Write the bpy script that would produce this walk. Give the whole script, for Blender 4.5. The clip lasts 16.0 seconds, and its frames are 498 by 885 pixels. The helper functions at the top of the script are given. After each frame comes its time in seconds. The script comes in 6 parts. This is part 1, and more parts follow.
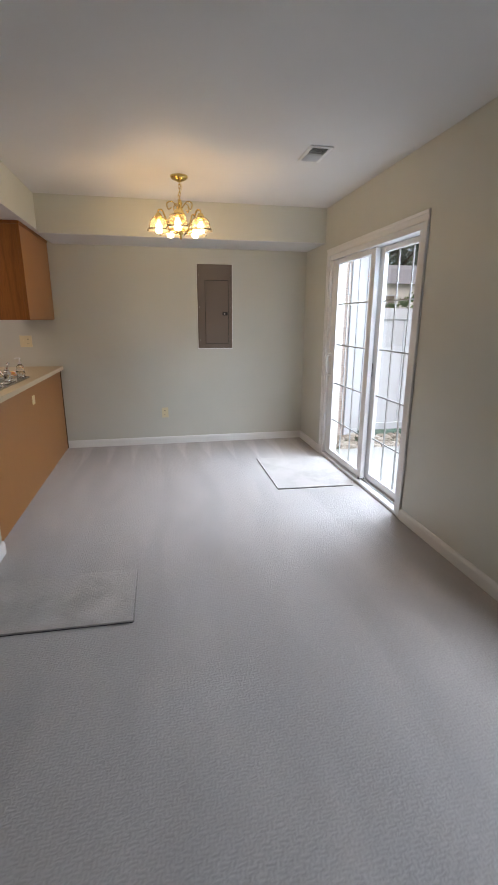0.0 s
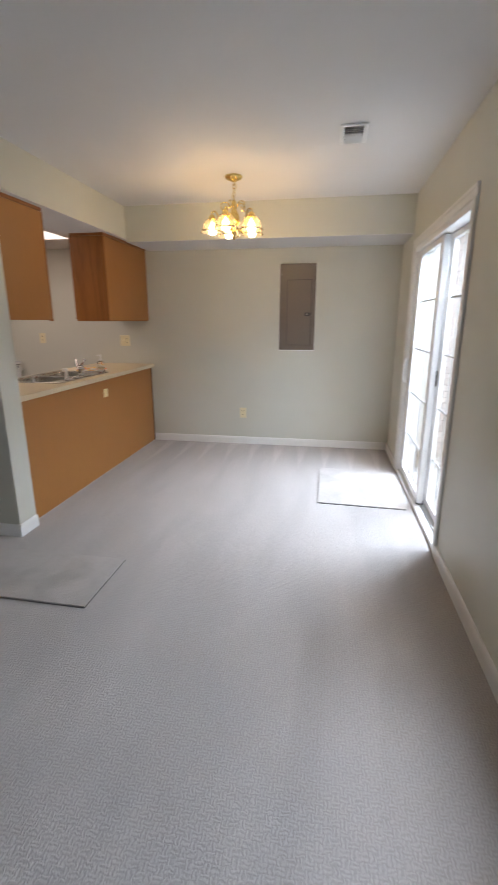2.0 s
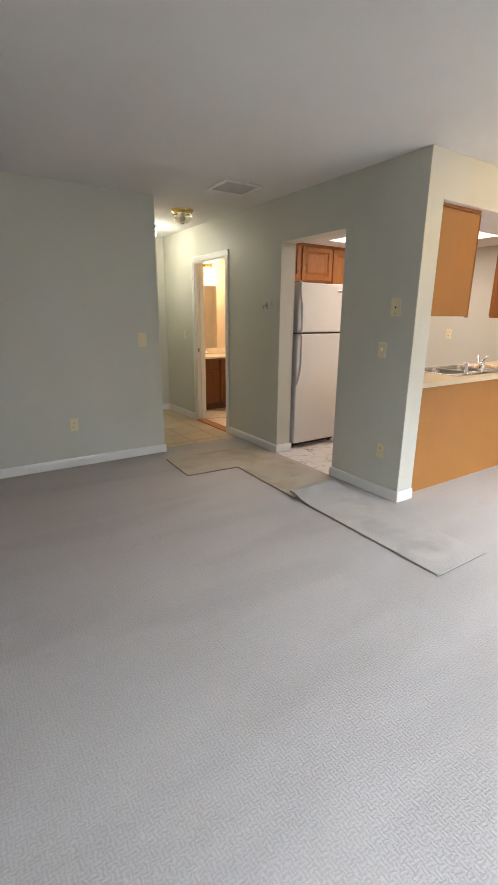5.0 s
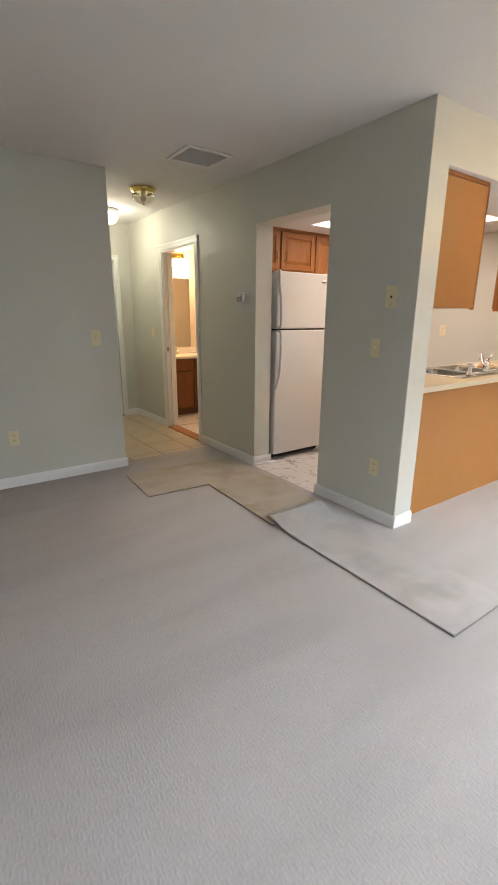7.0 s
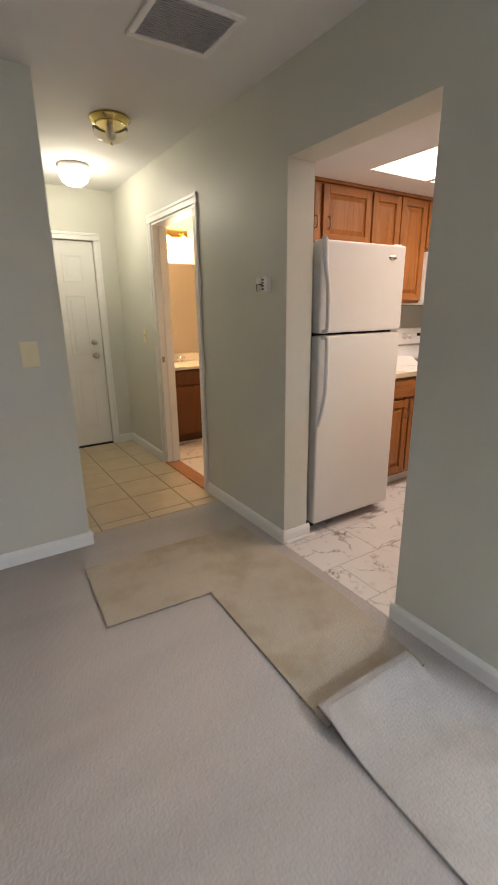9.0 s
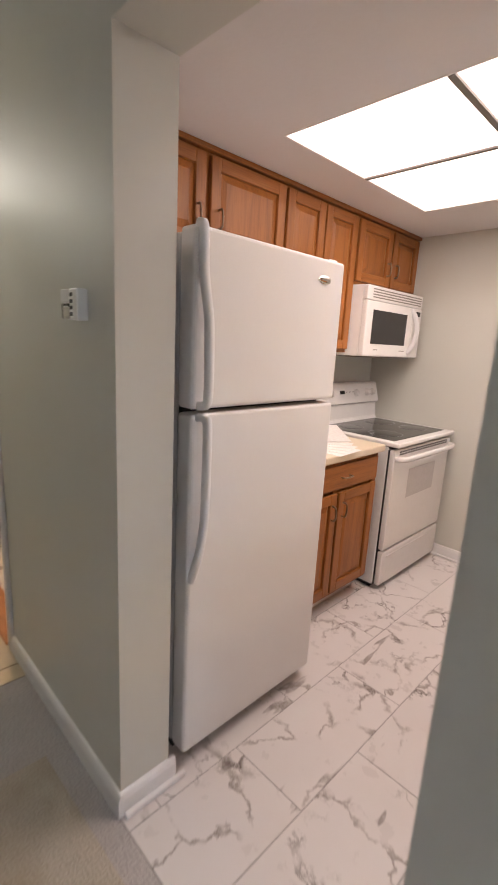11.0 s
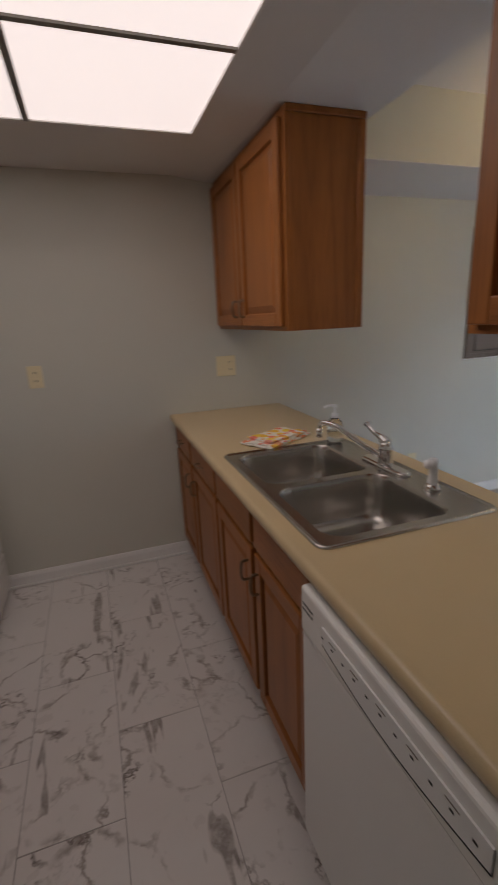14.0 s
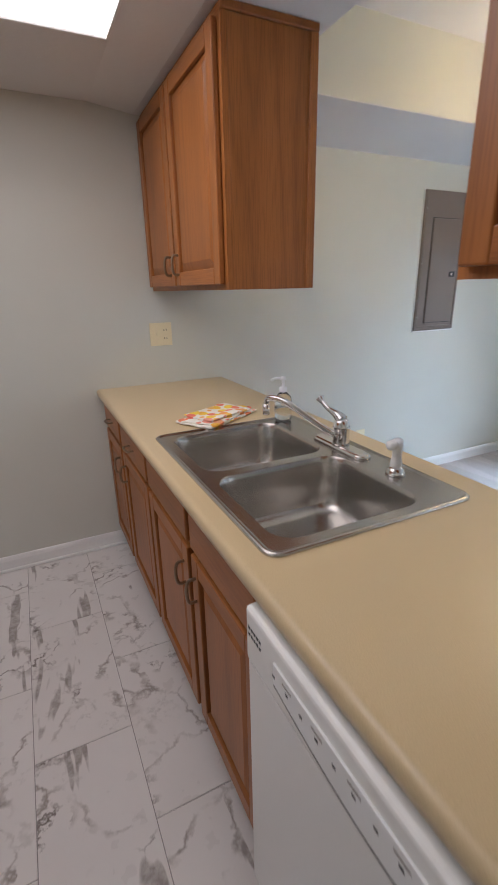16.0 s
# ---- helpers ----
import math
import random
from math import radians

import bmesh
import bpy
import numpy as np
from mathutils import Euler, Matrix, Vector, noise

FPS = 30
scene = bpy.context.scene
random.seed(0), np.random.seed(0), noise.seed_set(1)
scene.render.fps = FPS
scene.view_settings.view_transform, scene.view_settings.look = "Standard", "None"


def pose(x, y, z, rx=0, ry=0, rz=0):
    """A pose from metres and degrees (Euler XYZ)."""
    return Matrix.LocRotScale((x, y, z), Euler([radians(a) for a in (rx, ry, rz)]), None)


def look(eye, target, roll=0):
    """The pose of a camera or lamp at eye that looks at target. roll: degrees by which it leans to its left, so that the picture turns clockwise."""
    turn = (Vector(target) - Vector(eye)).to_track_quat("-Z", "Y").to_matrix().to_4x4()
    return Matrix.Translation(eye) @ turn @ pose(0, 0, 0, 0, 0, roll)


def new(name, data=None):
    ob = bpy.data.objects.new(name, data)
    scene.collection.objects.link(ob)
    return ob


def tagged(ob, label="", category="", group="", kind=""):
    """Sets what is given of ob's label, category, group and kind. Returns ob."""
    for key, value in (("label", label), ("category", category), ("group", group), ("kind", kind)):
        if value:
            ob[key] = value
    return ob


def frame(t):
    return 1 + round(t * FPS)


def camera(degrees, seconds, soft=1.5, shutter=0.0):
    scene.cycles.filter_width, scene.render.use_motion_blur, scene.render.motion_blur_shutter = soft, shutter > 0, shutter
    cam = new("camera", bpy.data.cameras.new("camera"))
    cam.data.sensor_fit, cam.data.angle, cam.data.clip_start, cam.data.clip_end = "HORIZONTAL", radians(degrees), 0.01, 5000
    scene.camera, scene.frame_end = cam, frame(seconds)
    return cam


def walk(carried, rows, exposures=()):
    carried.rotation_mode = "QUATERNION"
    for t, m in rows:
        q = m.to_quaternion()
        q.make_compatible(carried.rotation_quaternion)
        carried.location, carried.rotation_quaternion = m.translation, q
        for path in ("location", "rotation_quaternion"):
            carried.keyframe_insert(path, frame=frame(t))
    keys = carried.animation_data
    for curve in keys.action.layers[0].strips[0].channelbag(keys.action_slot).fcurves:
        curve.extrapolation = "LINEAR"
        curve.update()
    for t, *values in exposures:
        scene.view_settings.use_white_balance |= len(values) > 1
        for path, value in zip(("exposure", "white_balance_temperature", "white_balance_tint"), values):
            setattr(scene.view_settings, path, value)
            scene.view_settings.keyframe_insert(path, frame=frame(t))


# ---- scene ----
cam = camera(58.2, 16.0, shutter=0.4)
PATH = [
    (0, (-0.128, 0.36, 1.397), (0.246, 2.252, 0.867), 0.2),
    (0.5, (0.231, 0.496, 1.386), (0.525, 2.402, 0.854), 0.1),
    (1, (0.536, 0.45, 1.399), (0.759, 2.365, 0.868), 0.3),
    (1.5, (0.733, 0.402, 1.396), (0.658, 2.328, 0.863), -1.0),
    (2, (0.829, 0.486, 1.389), (0.504, 2.388, 0.865), 0.0),
    (2.5, (0.982, 0.393, 1.37), (0.216, 2.165, 0.847), 0.8),
    (3, (1.087, 0.266, 1.38), (0.168, 1.961, 0.849), 1.7),
    (3.5, (1.009, 0.122, 1.397), (-0.214, 1.607, 0.848), 0.5),
    (4, (0.915, 0.044, 1.404), (-0.632, 1.186, 0.854), 0.6),
    (4.2, (0.933, 0.057, 1.392), (-0.691, 1.088, 0.843), 0.4),
    (6.5, (0.784, 0.452, 1.375), (-0.761, 1.608, 0.847), 0.7),
    (7, (0.5, 0.578, 1.34), (-1.064, 1.699, 0.794), 0.4),
    (7.5, (0.217, 0.839, 1.354), (-1.339, 1.957, 0.782), -0.0),
    (8, (-0.036, 1.063, 1.379), (-1.631, 2.113, 0.785), -0.1),
    (8.2, (-0.192, 1.125, 1.369), (-1.842, 2.076, 0.761), -1.2),
    (10.5, (-1.47, 2.19, 1.391), (-2.919, 3.49, 0.929), 2.1),
    (11, (-1.687, 2.39, 1.42), (-3.07, 3.767, 0.984), 3.1),
    (11.5, (-1.936, 2.484, 1.442), (-3.048, 4.094, 1.026), -0.3),
    (12, (-2.021, 2.504, 1.433), (-2.866, 4.265, 1.003), -0.3),
    (12.5, (-2.068, 2.591, 1.416), (-2.859, 4.373, 0.968), 0.6),
    (13, (-2.106, 2.766, 1.422), (-2.955, 4.516, 0.957), -0.2),
    (13.5, (-2.152, 2.844, 1.428), (-2.305, 4.778, 0.942), 0.2),
    (14, (-2.234, 2.884, 1.449), (-1.622, 4.709, 0.907), -2.6),
    (14.5, (-2.254, 2.902, 1.435), (-1.382, 4.611, 0.87), -1.2),
    (15, (-2.276, 2.913, 1.43), (-1.383, 4.604, 0.842), -1.0),
    (15.5, (-2.248, 2.953, 1.398), (-1.326, 4.616, 0.781), -0.8),
    (16, (-2.128, 3.095, 1.389), (-1.309, 4.8, 0.739), -1.2),
]
EXPOSURES = [
    (0.0, -0.18, 6800, 17),
    (2.0, 0.06, 6830, 17),
    (2.5, 0.1, 6850, 17),
    (3.0, 0.3, 6850, 16),
    (3.5, 0.52, 6950, 16),
    (4.2, 1.16, 7080, 15),
    (6.5, 1.14, 7180, 16),
    (8.2, 1.08, 7300, 17),
    (10.5, 1.26, 7150, 21),
    (11.0, 1.14, 6750, 22),
    (11.5, 0.5, 6780, 26),
    (12.0, -0.36, 6850, 30),
    (12.5, -0.86, 6450, 21),
    (13.0, -0.97, 6400, 15),
    (13.5, -1.08, 6450, 16),
    (14.0, -0.75, 6350, 17),
    (14.5, -0.2, 5880, 15),
    (15.5, 0.12, 5780, 13),
    (16.0, 0.36, 5700, 13),
]
walk(cam, [(t, look(eye, target, roll)) for t, eye, target, roll in PATH], EXPOSURES)

# ---- plan, in metres ----
EAST, NORTH, FRONT, BACK = 1.535, 5.49, 2.92, 3.09   # east wall, north wall, faces of the wall before the kitchen
COL_W, COL_E = -1.855, -1.13                          # the column between opening and dining space
OPEN_W = -2.685
BATH_S = FRONT + 0.12                                  # bathroom face of the thinner wall beside the hall
KWEST = -3.52                                          # west wall of the kitchen
LIVW, HALL_S, HALL_END = -3.34, 1.94, -5.43
SOUTH = -2.6
CEIL, KCEIL, SOFFIT = 2.44, 2.176, 2.128
SL0, SL1 = 3.148, 4.747                                 # sliding door opening along the east wall
WN0, WN1 = 0.15, 1.83                                  # window opening along the east wall
DAY, KITCHEN, WARM = 90.0, 3.7, 9.0                   # strengths of the lights


# ---- light ----
world = bpy.data.worlds.new("world")
scene.world = world
world.use_nodes = True
wt = world.node_tree
sky = wt.nodes.new("ShaderNodeTexSky")
sky.sky_type, sky.sun_disc = "NISHITA", False
sky.sun_elevation, sky.sun_rotation = radians(43), radians(158)
sky.dust_density = 3.0
wt.links.new(sky.outputs[0], wt.nodes["Background"].inputs[0])
wt.nodes["Background"].inputs[1].default_value = 0.15

sun = new("sun", bpy.data.lights.new("sun", "SUN"))
sun.data.energy, sun.data.angle, sun.data.color = 1.0, radians(25), (1.0, 0.97, 0.93)
sun.matrix_world = look((7, -6, 11), (2.5, 5.0, 0))


def area_lamp(name, m, w, h, power, colour, spread=180):
    d = bpy.data.lights.new(name, "AREA")
    d.shape, d.size, d.size_y, d.energy, d.color = "RECTANGLE", w, h, power, colour
    d.spread = radians(spread)
    ob = new(name, d)
    ob.matrix_world = m
    return ob


def point_lamp(name, at, power, colour, radius=0.03):
    d = bpy.data.lights.new(name, "POINT")
    d.energy, d.color, d.shadow_soft_size = power, colour, radius
    ob = new(name, d)
    ob.location = at
    return ob


SKYBLUE = (0.66, 0.83, 1.0)
# unseen lamps added over the patio stand in for sky through door and window
area_lamp("slider_daylight", look((EAST + 0.95, (SL0 + SL1) / 2, 2.75), (EAST - 1.2, (SL0 + SL1) / 2, 1.3)), 1.7, 1.1, DAY * 2.75, SKYBLUE, 160)
area_lamp("window_daylight", look((EAST + 0.95, (WN0 + WN1) / 2, 2.75), (EAST - 1.2, (WN0 + WN1) / 2, 0.9)), 1.7, 1.3, DAY * 0.72, SKYBLUE, 160)
BULB = (1.0, 0.68, 0.34)


# ---- materials ----
class Mat:
    """A node material with a Principled shader and short ways to wire it."""

    def __init__(self, name, colour=(0.5, 0.5, 0.5), rough=0.5, metal=0.0):
        self.m = bpy.data.materials.new(name)
        self.m.use_nodes = True
        self.t = self.m.node_tree
        self.p = self.t.nodes["Principled BSDF"]
        self.p.inputs["Base Color"].default_value = (*colour, 1)
        self.p.inputs["Roughness"].default_value = rough
        self.p.inputs["Metallic"].default_value = metal
        self.colour = colour
        self.co = None

    def node(self, kind, **kw):
        n = self.t.nodes.new(kind)
        for k, v in kw.items():
            n.inputs[k.replace("_", " ")].default_value = v
        return n

    def link(self, a, b):
        self.t.links.new(a, b)

    def coords(self, scale=(1, 1, 1), jitter=0.0):
        """Object coordinates, stretched, and shifted by chance from object to object."""
        tc = self.t.nodes.new("ShaderNodeTexCoord")
        mp = self.t.nodes.new("ShaderNodeMapping")
        mp.inputs["Scale"].default_value = scale
        self.link(tc.outputs["Object"], mp.inputs["Vector"])
        if jitter:
            oi = self.t.nodes.new("ShaderNodeObjectInfo")
            mul = self.t.nodes.new("ShaderNodeVectorMath")
            mul.operation = "MULTIPLY"
            com = self.t.nodes.new("ShaderNodeCombineXYZ")
            for i in range(3):
                self.link(oi.outputs["Random"], com.inputs[i])
            self.link(com.outputs[0], mul.inputs[0])
            mul.inputs[1].default_value = (jitter, jitter * 1.7, jitter * 0.6)
            self.link(mul.outputs[0], mp.inputs["Location"])
        return mp.outputs[0]

    def noise(self, co, scale, detail=4.0, rough=0.55, distortion=0.0):
        n = self.node("ShaderNodeTexNoise", Scale=scale, Detail=detail, Roughness=rough, Distortion=distortion)
        self.link(co, n.inputs["Vector"])
        return n.outputs[0]

    def ramp(self, fac, stops):
        r = self.t.nodes.new("ShaderNodeValToRGB")
        while len(r.color_ramp.elements) < len(stops):
            r.color_ramp.elements.new(0.5)
        for e, (p, c) in zip(r.color_ramp.elements, stops):
            e.position, e.color = p, (*c, 1) if len(c) == 3 else c
        self.link(fac, r.inputs[0])
        return r.outputs[0]

    def mix(self, fac, a, b, kind="MIX"):
        n = self.t.nodes.new("ShaderNodeMix")
        n.data_type, n.blend_type = "RGBA", kind
        for v, s in ((fac, n.inputs[0]), (a, n.inputs[6]), (b, n.inputs[7])):
            if isinstance(v, (int, float)):
                s.default_value = v
            elif isinstance(v, tuple):
                s.default_value = (*v, 1)
            else:
                self.link(v, s)
        return n.outputs[2]

    def base(self, out):
        self.link(out, self.p.inputs["Base Color"])

    def rough(self, out):
        self.link(out, self.p.inputs["Roughness"])

    def bump(self, height, strength=0.3, dist=0.002):
        b = self.node("ShaderNodeBump", Strength=strength, Distance=dist)
        self.link(height, b.inputs["Height"])
        self.link(b.outputs[0], self.p.inputs["Normal"])
        return b


def shade(c, k):
    return tuple(min(1.0, v * k) for v in c)


def paint(name, colour, rough=0.6, grain=220.0, bump=0.12, vary=0.06):
    a = Mat(name, colour, rough)
    co = a.coords()
    a.base(a.mix(a.noise(co, 1.3, 3), shade(colour, 1 - vary), shade(colour, 1 + vary)))
    a.bump(a.noise(co, grain, 3), bump, 0.0015)
    return a.m


def speckled(name, colour, rough=0.4, scale=300.0, vary=0.08, metal=0.0, bump=0.0):
    a = Mat(name, colour, rough, metal)
    co = a.coords()
    big = a.mix(a.noise(co, 4.0, 4), shade(colour, 1 - vary * 0.6), shade(colour, 1 + vary * 0.6))
    a.base(a.mix(a.ramp(a.noise(co, scale, 2), [(0.4, (0, 0, 0)), (0.65, (1, 1, 1))]), big, shade(colour, 1 - vary), "MIX"))
    if bump:
        a.bump(a.noise(co, scale, 2), bump, 0.001)
    return a.m


def oak(name, along, light=(0.35, 0.130, 0.032), dark=(0.10, 0.032, 0.008), rough=0.38):
    """Honey-stained oak; along: the axis of the grain."""
    a = Mat(name, light, rough)
    k = {"z": (1, 1, 0.09), "y": (1, 0.09, 1), "x": (0.09, 1, 1)}[along]
    fine = {"z": (1, 1, 0.03), "y": (1, 0.03, 1), "x": (0.03, 1, 1)}[along]
    co, co2 = a.coords(k, 3.0), a.coords(fine, 5.0)
    # growth rings as contours of a slow, stretched field
    fig = a.noise(co, 4.2, 1.5, 0.4, 0.35)
    wave = a.node("ShaderNodeMath")
    wave.operation = "MULTIPLY"
    a.link(fig, wave.inputs[0])
    wave.inputs[1].default_value = 15.0
    fr = a.node("ShaderNodeMath")
    fr.operation = "PINGPONG"
    a.link(wave.outputs[0], fr.inputs[0])
    fr.inputs[1].default_value = 1.0
    rings = a.ramp(fr.outputs[0], [(0.0, shade(light, 0.60)), (0.12, shade(light, 0.80)), (0.45, light), (1.0, shade(light, 1.10))])
    pores = a.ramp(a.noise(co2, 260.0, 3, 0.6), [(0.40, (0, 0, 0)), (0.52, (1, 1, 1))])
    streak = a.mix(a.noise(co2, 30.0, 3, 0.6), shade(light, 0.88), shade(light, 1.07))
    tone = a.mix(0.45, rings, streak)
    tone = a.mix(a.noise(a.coords((1, 1, 1), 2.0), 2.2, 3), a.mix(1.0, tone, (0.80, 0.76, 0.72), "MULTIPLY"), tone)
    a.base(a.mix(0.28, tone, a.mix(pores, dark, tone)))
    a.bump(a.noise(co2, 260.0, 2), 0.12, 0.0006)
    a.p.inputs["Specular IOR Level"].default_value = 0.35
    return a.m


WALL = paint("sage_grey_paint", (0.585, 0.58, 0.515), 0.46)
CEILING = paint("ceiling_paint", (0.71, 0.695, 0.685), 0.8, 45.0, 0.5, 0.05)
TRIM = paint("white_trim_paint", (0.78, 0.77, 0.75), 0.35, 90.0, 0.03, 0.03)
VINYL = paint("white_vinyl_frame", (0.80, 0.80, 0.80), 0.3, 90.0, 0.02, 0.02)
OAK, OAK_H, OAK_X = oak("oak_upright", "z"), oak("oak_along", "y"), oak("oak_across", "x")


def veneer(name, colour):
    """Smooth stained veneer with faint upright streaks."""
    a = Mat(name, colour, 0.36)
    co = a.coords((1, 1, 0.05), 2.0)
    streak = a.mix(a.noise(co, 60.0, 3, 0.6), shade(colour, 0.93), shade(colour, 1.05))
    a.base(a.mix(a.noise(a.coords(), 1.6, 3), a.mix(1.0, streak, (0.90, 0.88, 0.86), "MULTIPLY"), streak))
    a.p.inputs["Specular IOR Level"].default_value = 0.35
    return a.m


PANEL = veneer("smooth_back_panel", (0.37, 0.155, 0.040))
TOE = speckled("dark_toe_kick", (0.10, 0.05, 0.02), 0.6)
LAMINATE = speckled("tan_laminate", (0.54, 0.42, 0.245), 0.33, 500.0, 0.10)
LAMINATE_PALE = speckled("cream_laminate", (0.62, 0.52, 0.38), 0.38, 500.0, 0.08)
ENAMEL = speckled("white_enamel", (0.74, 0.73, 0.70), 0.22, 30.0, 0.02)
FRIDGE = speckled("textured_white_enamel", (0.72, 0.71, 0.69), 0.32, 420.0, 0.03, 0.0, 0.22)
# same white as the doors, greyed to carry the shade on the side
FRIDGE_SIDE = speckled("shade_greyed_cabinet_side", (0.50, 0.50, 0.50), 0.45, 420.0, 0.05, 0.0, 0.2)
PLASTIC = speckled("white_plastic", (0.72, 0.72, 0.71), 0.28, 200.0, 0.02)
IVORY = speckled("ivory_plastic", (0.77, 0.68, 0.45), 0.35, 200.0, 0.04)
SLOT = speckled("dark_slot", (0.02, 0.02, 0.02), 0.6)
BLACKGLASS = speckled("black_glass", (0.012, 0.012, 0.013), 0.06, 40.0, 0.1)
GREYGLASS = speckled("oven_window_glass", (0.56, 0.54, 0.52), 0.12, 40.0, 0.05)
RUBBER = speckled("black_rubber", (0.02, 0.02, 0.02), 0.8)
PANELGREY = speckled("grey_panel_enamel", (0.20, 0.18, 0.155), 0.42, 300.0, 0.06, 0.0, 0.08)
CHROME = speckled("chrome", (0.80, 0.80, 0.80), 0.07, 50.0, 0.03, 1.0)
PULL = speckled("antique_nickel_pull", (0.36, 0.29, 0.22), 0.32, 300.0, 0.15, 1.0)
BREAKER = speckled("grey_brown_panel_enamel", (0.185, 0.145, 0.118), 0.33, 300.0, 0.06, 0.0, 0.08)
GRILLE = speckled("grey_filter", (0.56, 0.54, 0.50), 0.8)
NICKEL = speckled("brushed_nickel", (0.62, 0.58, 0.53), 0.28, 300.0, 0.08, 1.0)
BRASS = speckled("polished_brass", (0.83, 0.64, 0.25), 0.12, 100.0, 0.08, 1.0)
SCREW = speckled("dull_steel", (0.5, 0.5, 0.5), 0.35, 100.0, 0.1, 1.0)
ALU = speckled("aluminium_track", (0.55, 0.55, 0.55), 0.4, 100.0, 0.08, 1.0)
PAPER = speckled("printed_paper", (0.78, 0.76, 0.72), 0.7, 90.0, 0.10)
BACKING = speckled("dark_carpet_backing", (0.045, 0.045, 0.045), 0.95, 120.0, 0.3)
FENCE = paint("white_vinyl_fence", (0.61, 0.64, 0.69), 0.4, 30.0, 0.02, 0.03)
# brick paled, the outdoor glare put into its colour
BRICK = speckled("glare_paled_pink_brick", (0.52, 0.43, 0.39), 0.9, 60.0, 0.18, 0.0, 0.4)
MORTAR = speckled("pale_mortar", (0.42, 0.40, 0.38), 0.95, 80.0, 0.15, 0.0, 0.3)
MUNTIN = paint("grey_grid_bar", (0.46, 0.47, 0.48), 0.4, 90.0, 0.02, 0.02)
SIDING = paint("white_siding", (0.76, 0.75, 0.73), 0.5, 120.0, 0.1, 0.05)
CONCRETE = speckled("patio_concrete", (0.42, 0.41, 0.39), 0.9, 60.0, 0.12, 0.0, 0.3)
PIPE = speckled("green_drain_pipe", (0.05, 0.13, 0.09), 0.5, 60.0, 0.2)
ROOF = speckled("grey_shingles", (0.50, 0.50, 0.53), 0.9, 8.0, 0.25)
BARK = speckled("bark", (0.09, 0.07, 0.05), 0.95, 20.0, 0.3, 0.0, 0.6)
THRESH = oak("oak_threshold", "x", (0.42, 0.18, 0.07), (0.25, 0.09, 0.03), 0.4)
VANITY = oak("dark_vanity_wood", "z", (0.17, 0.062, 0.022), (0.08, 0.028, 0.01), 0.35)
CULTURED = speckled("cultured_marble", (0.75, 0.70, 0.62), 0.2, 20.0, 0.05)


def steel():
    a = Mat("brushed_steel", (0.56, 0.54, 0.51), 0.24, 1.0)
    co = a.coords((1, 30, 30))
    a.base(a.mix(a.noise(co, 25.0, 3), (0.53, 0.51, 0.48), (0.56, 0.54, 0.51)))
    a.rough(a.ramp(a.noise(co, 30.0, 2), [(0.3, (0.235, 0.235, 0.235)), (0.7, (0.255, 0.255, 0.255))]))
    return a.m


STEEL = steel()


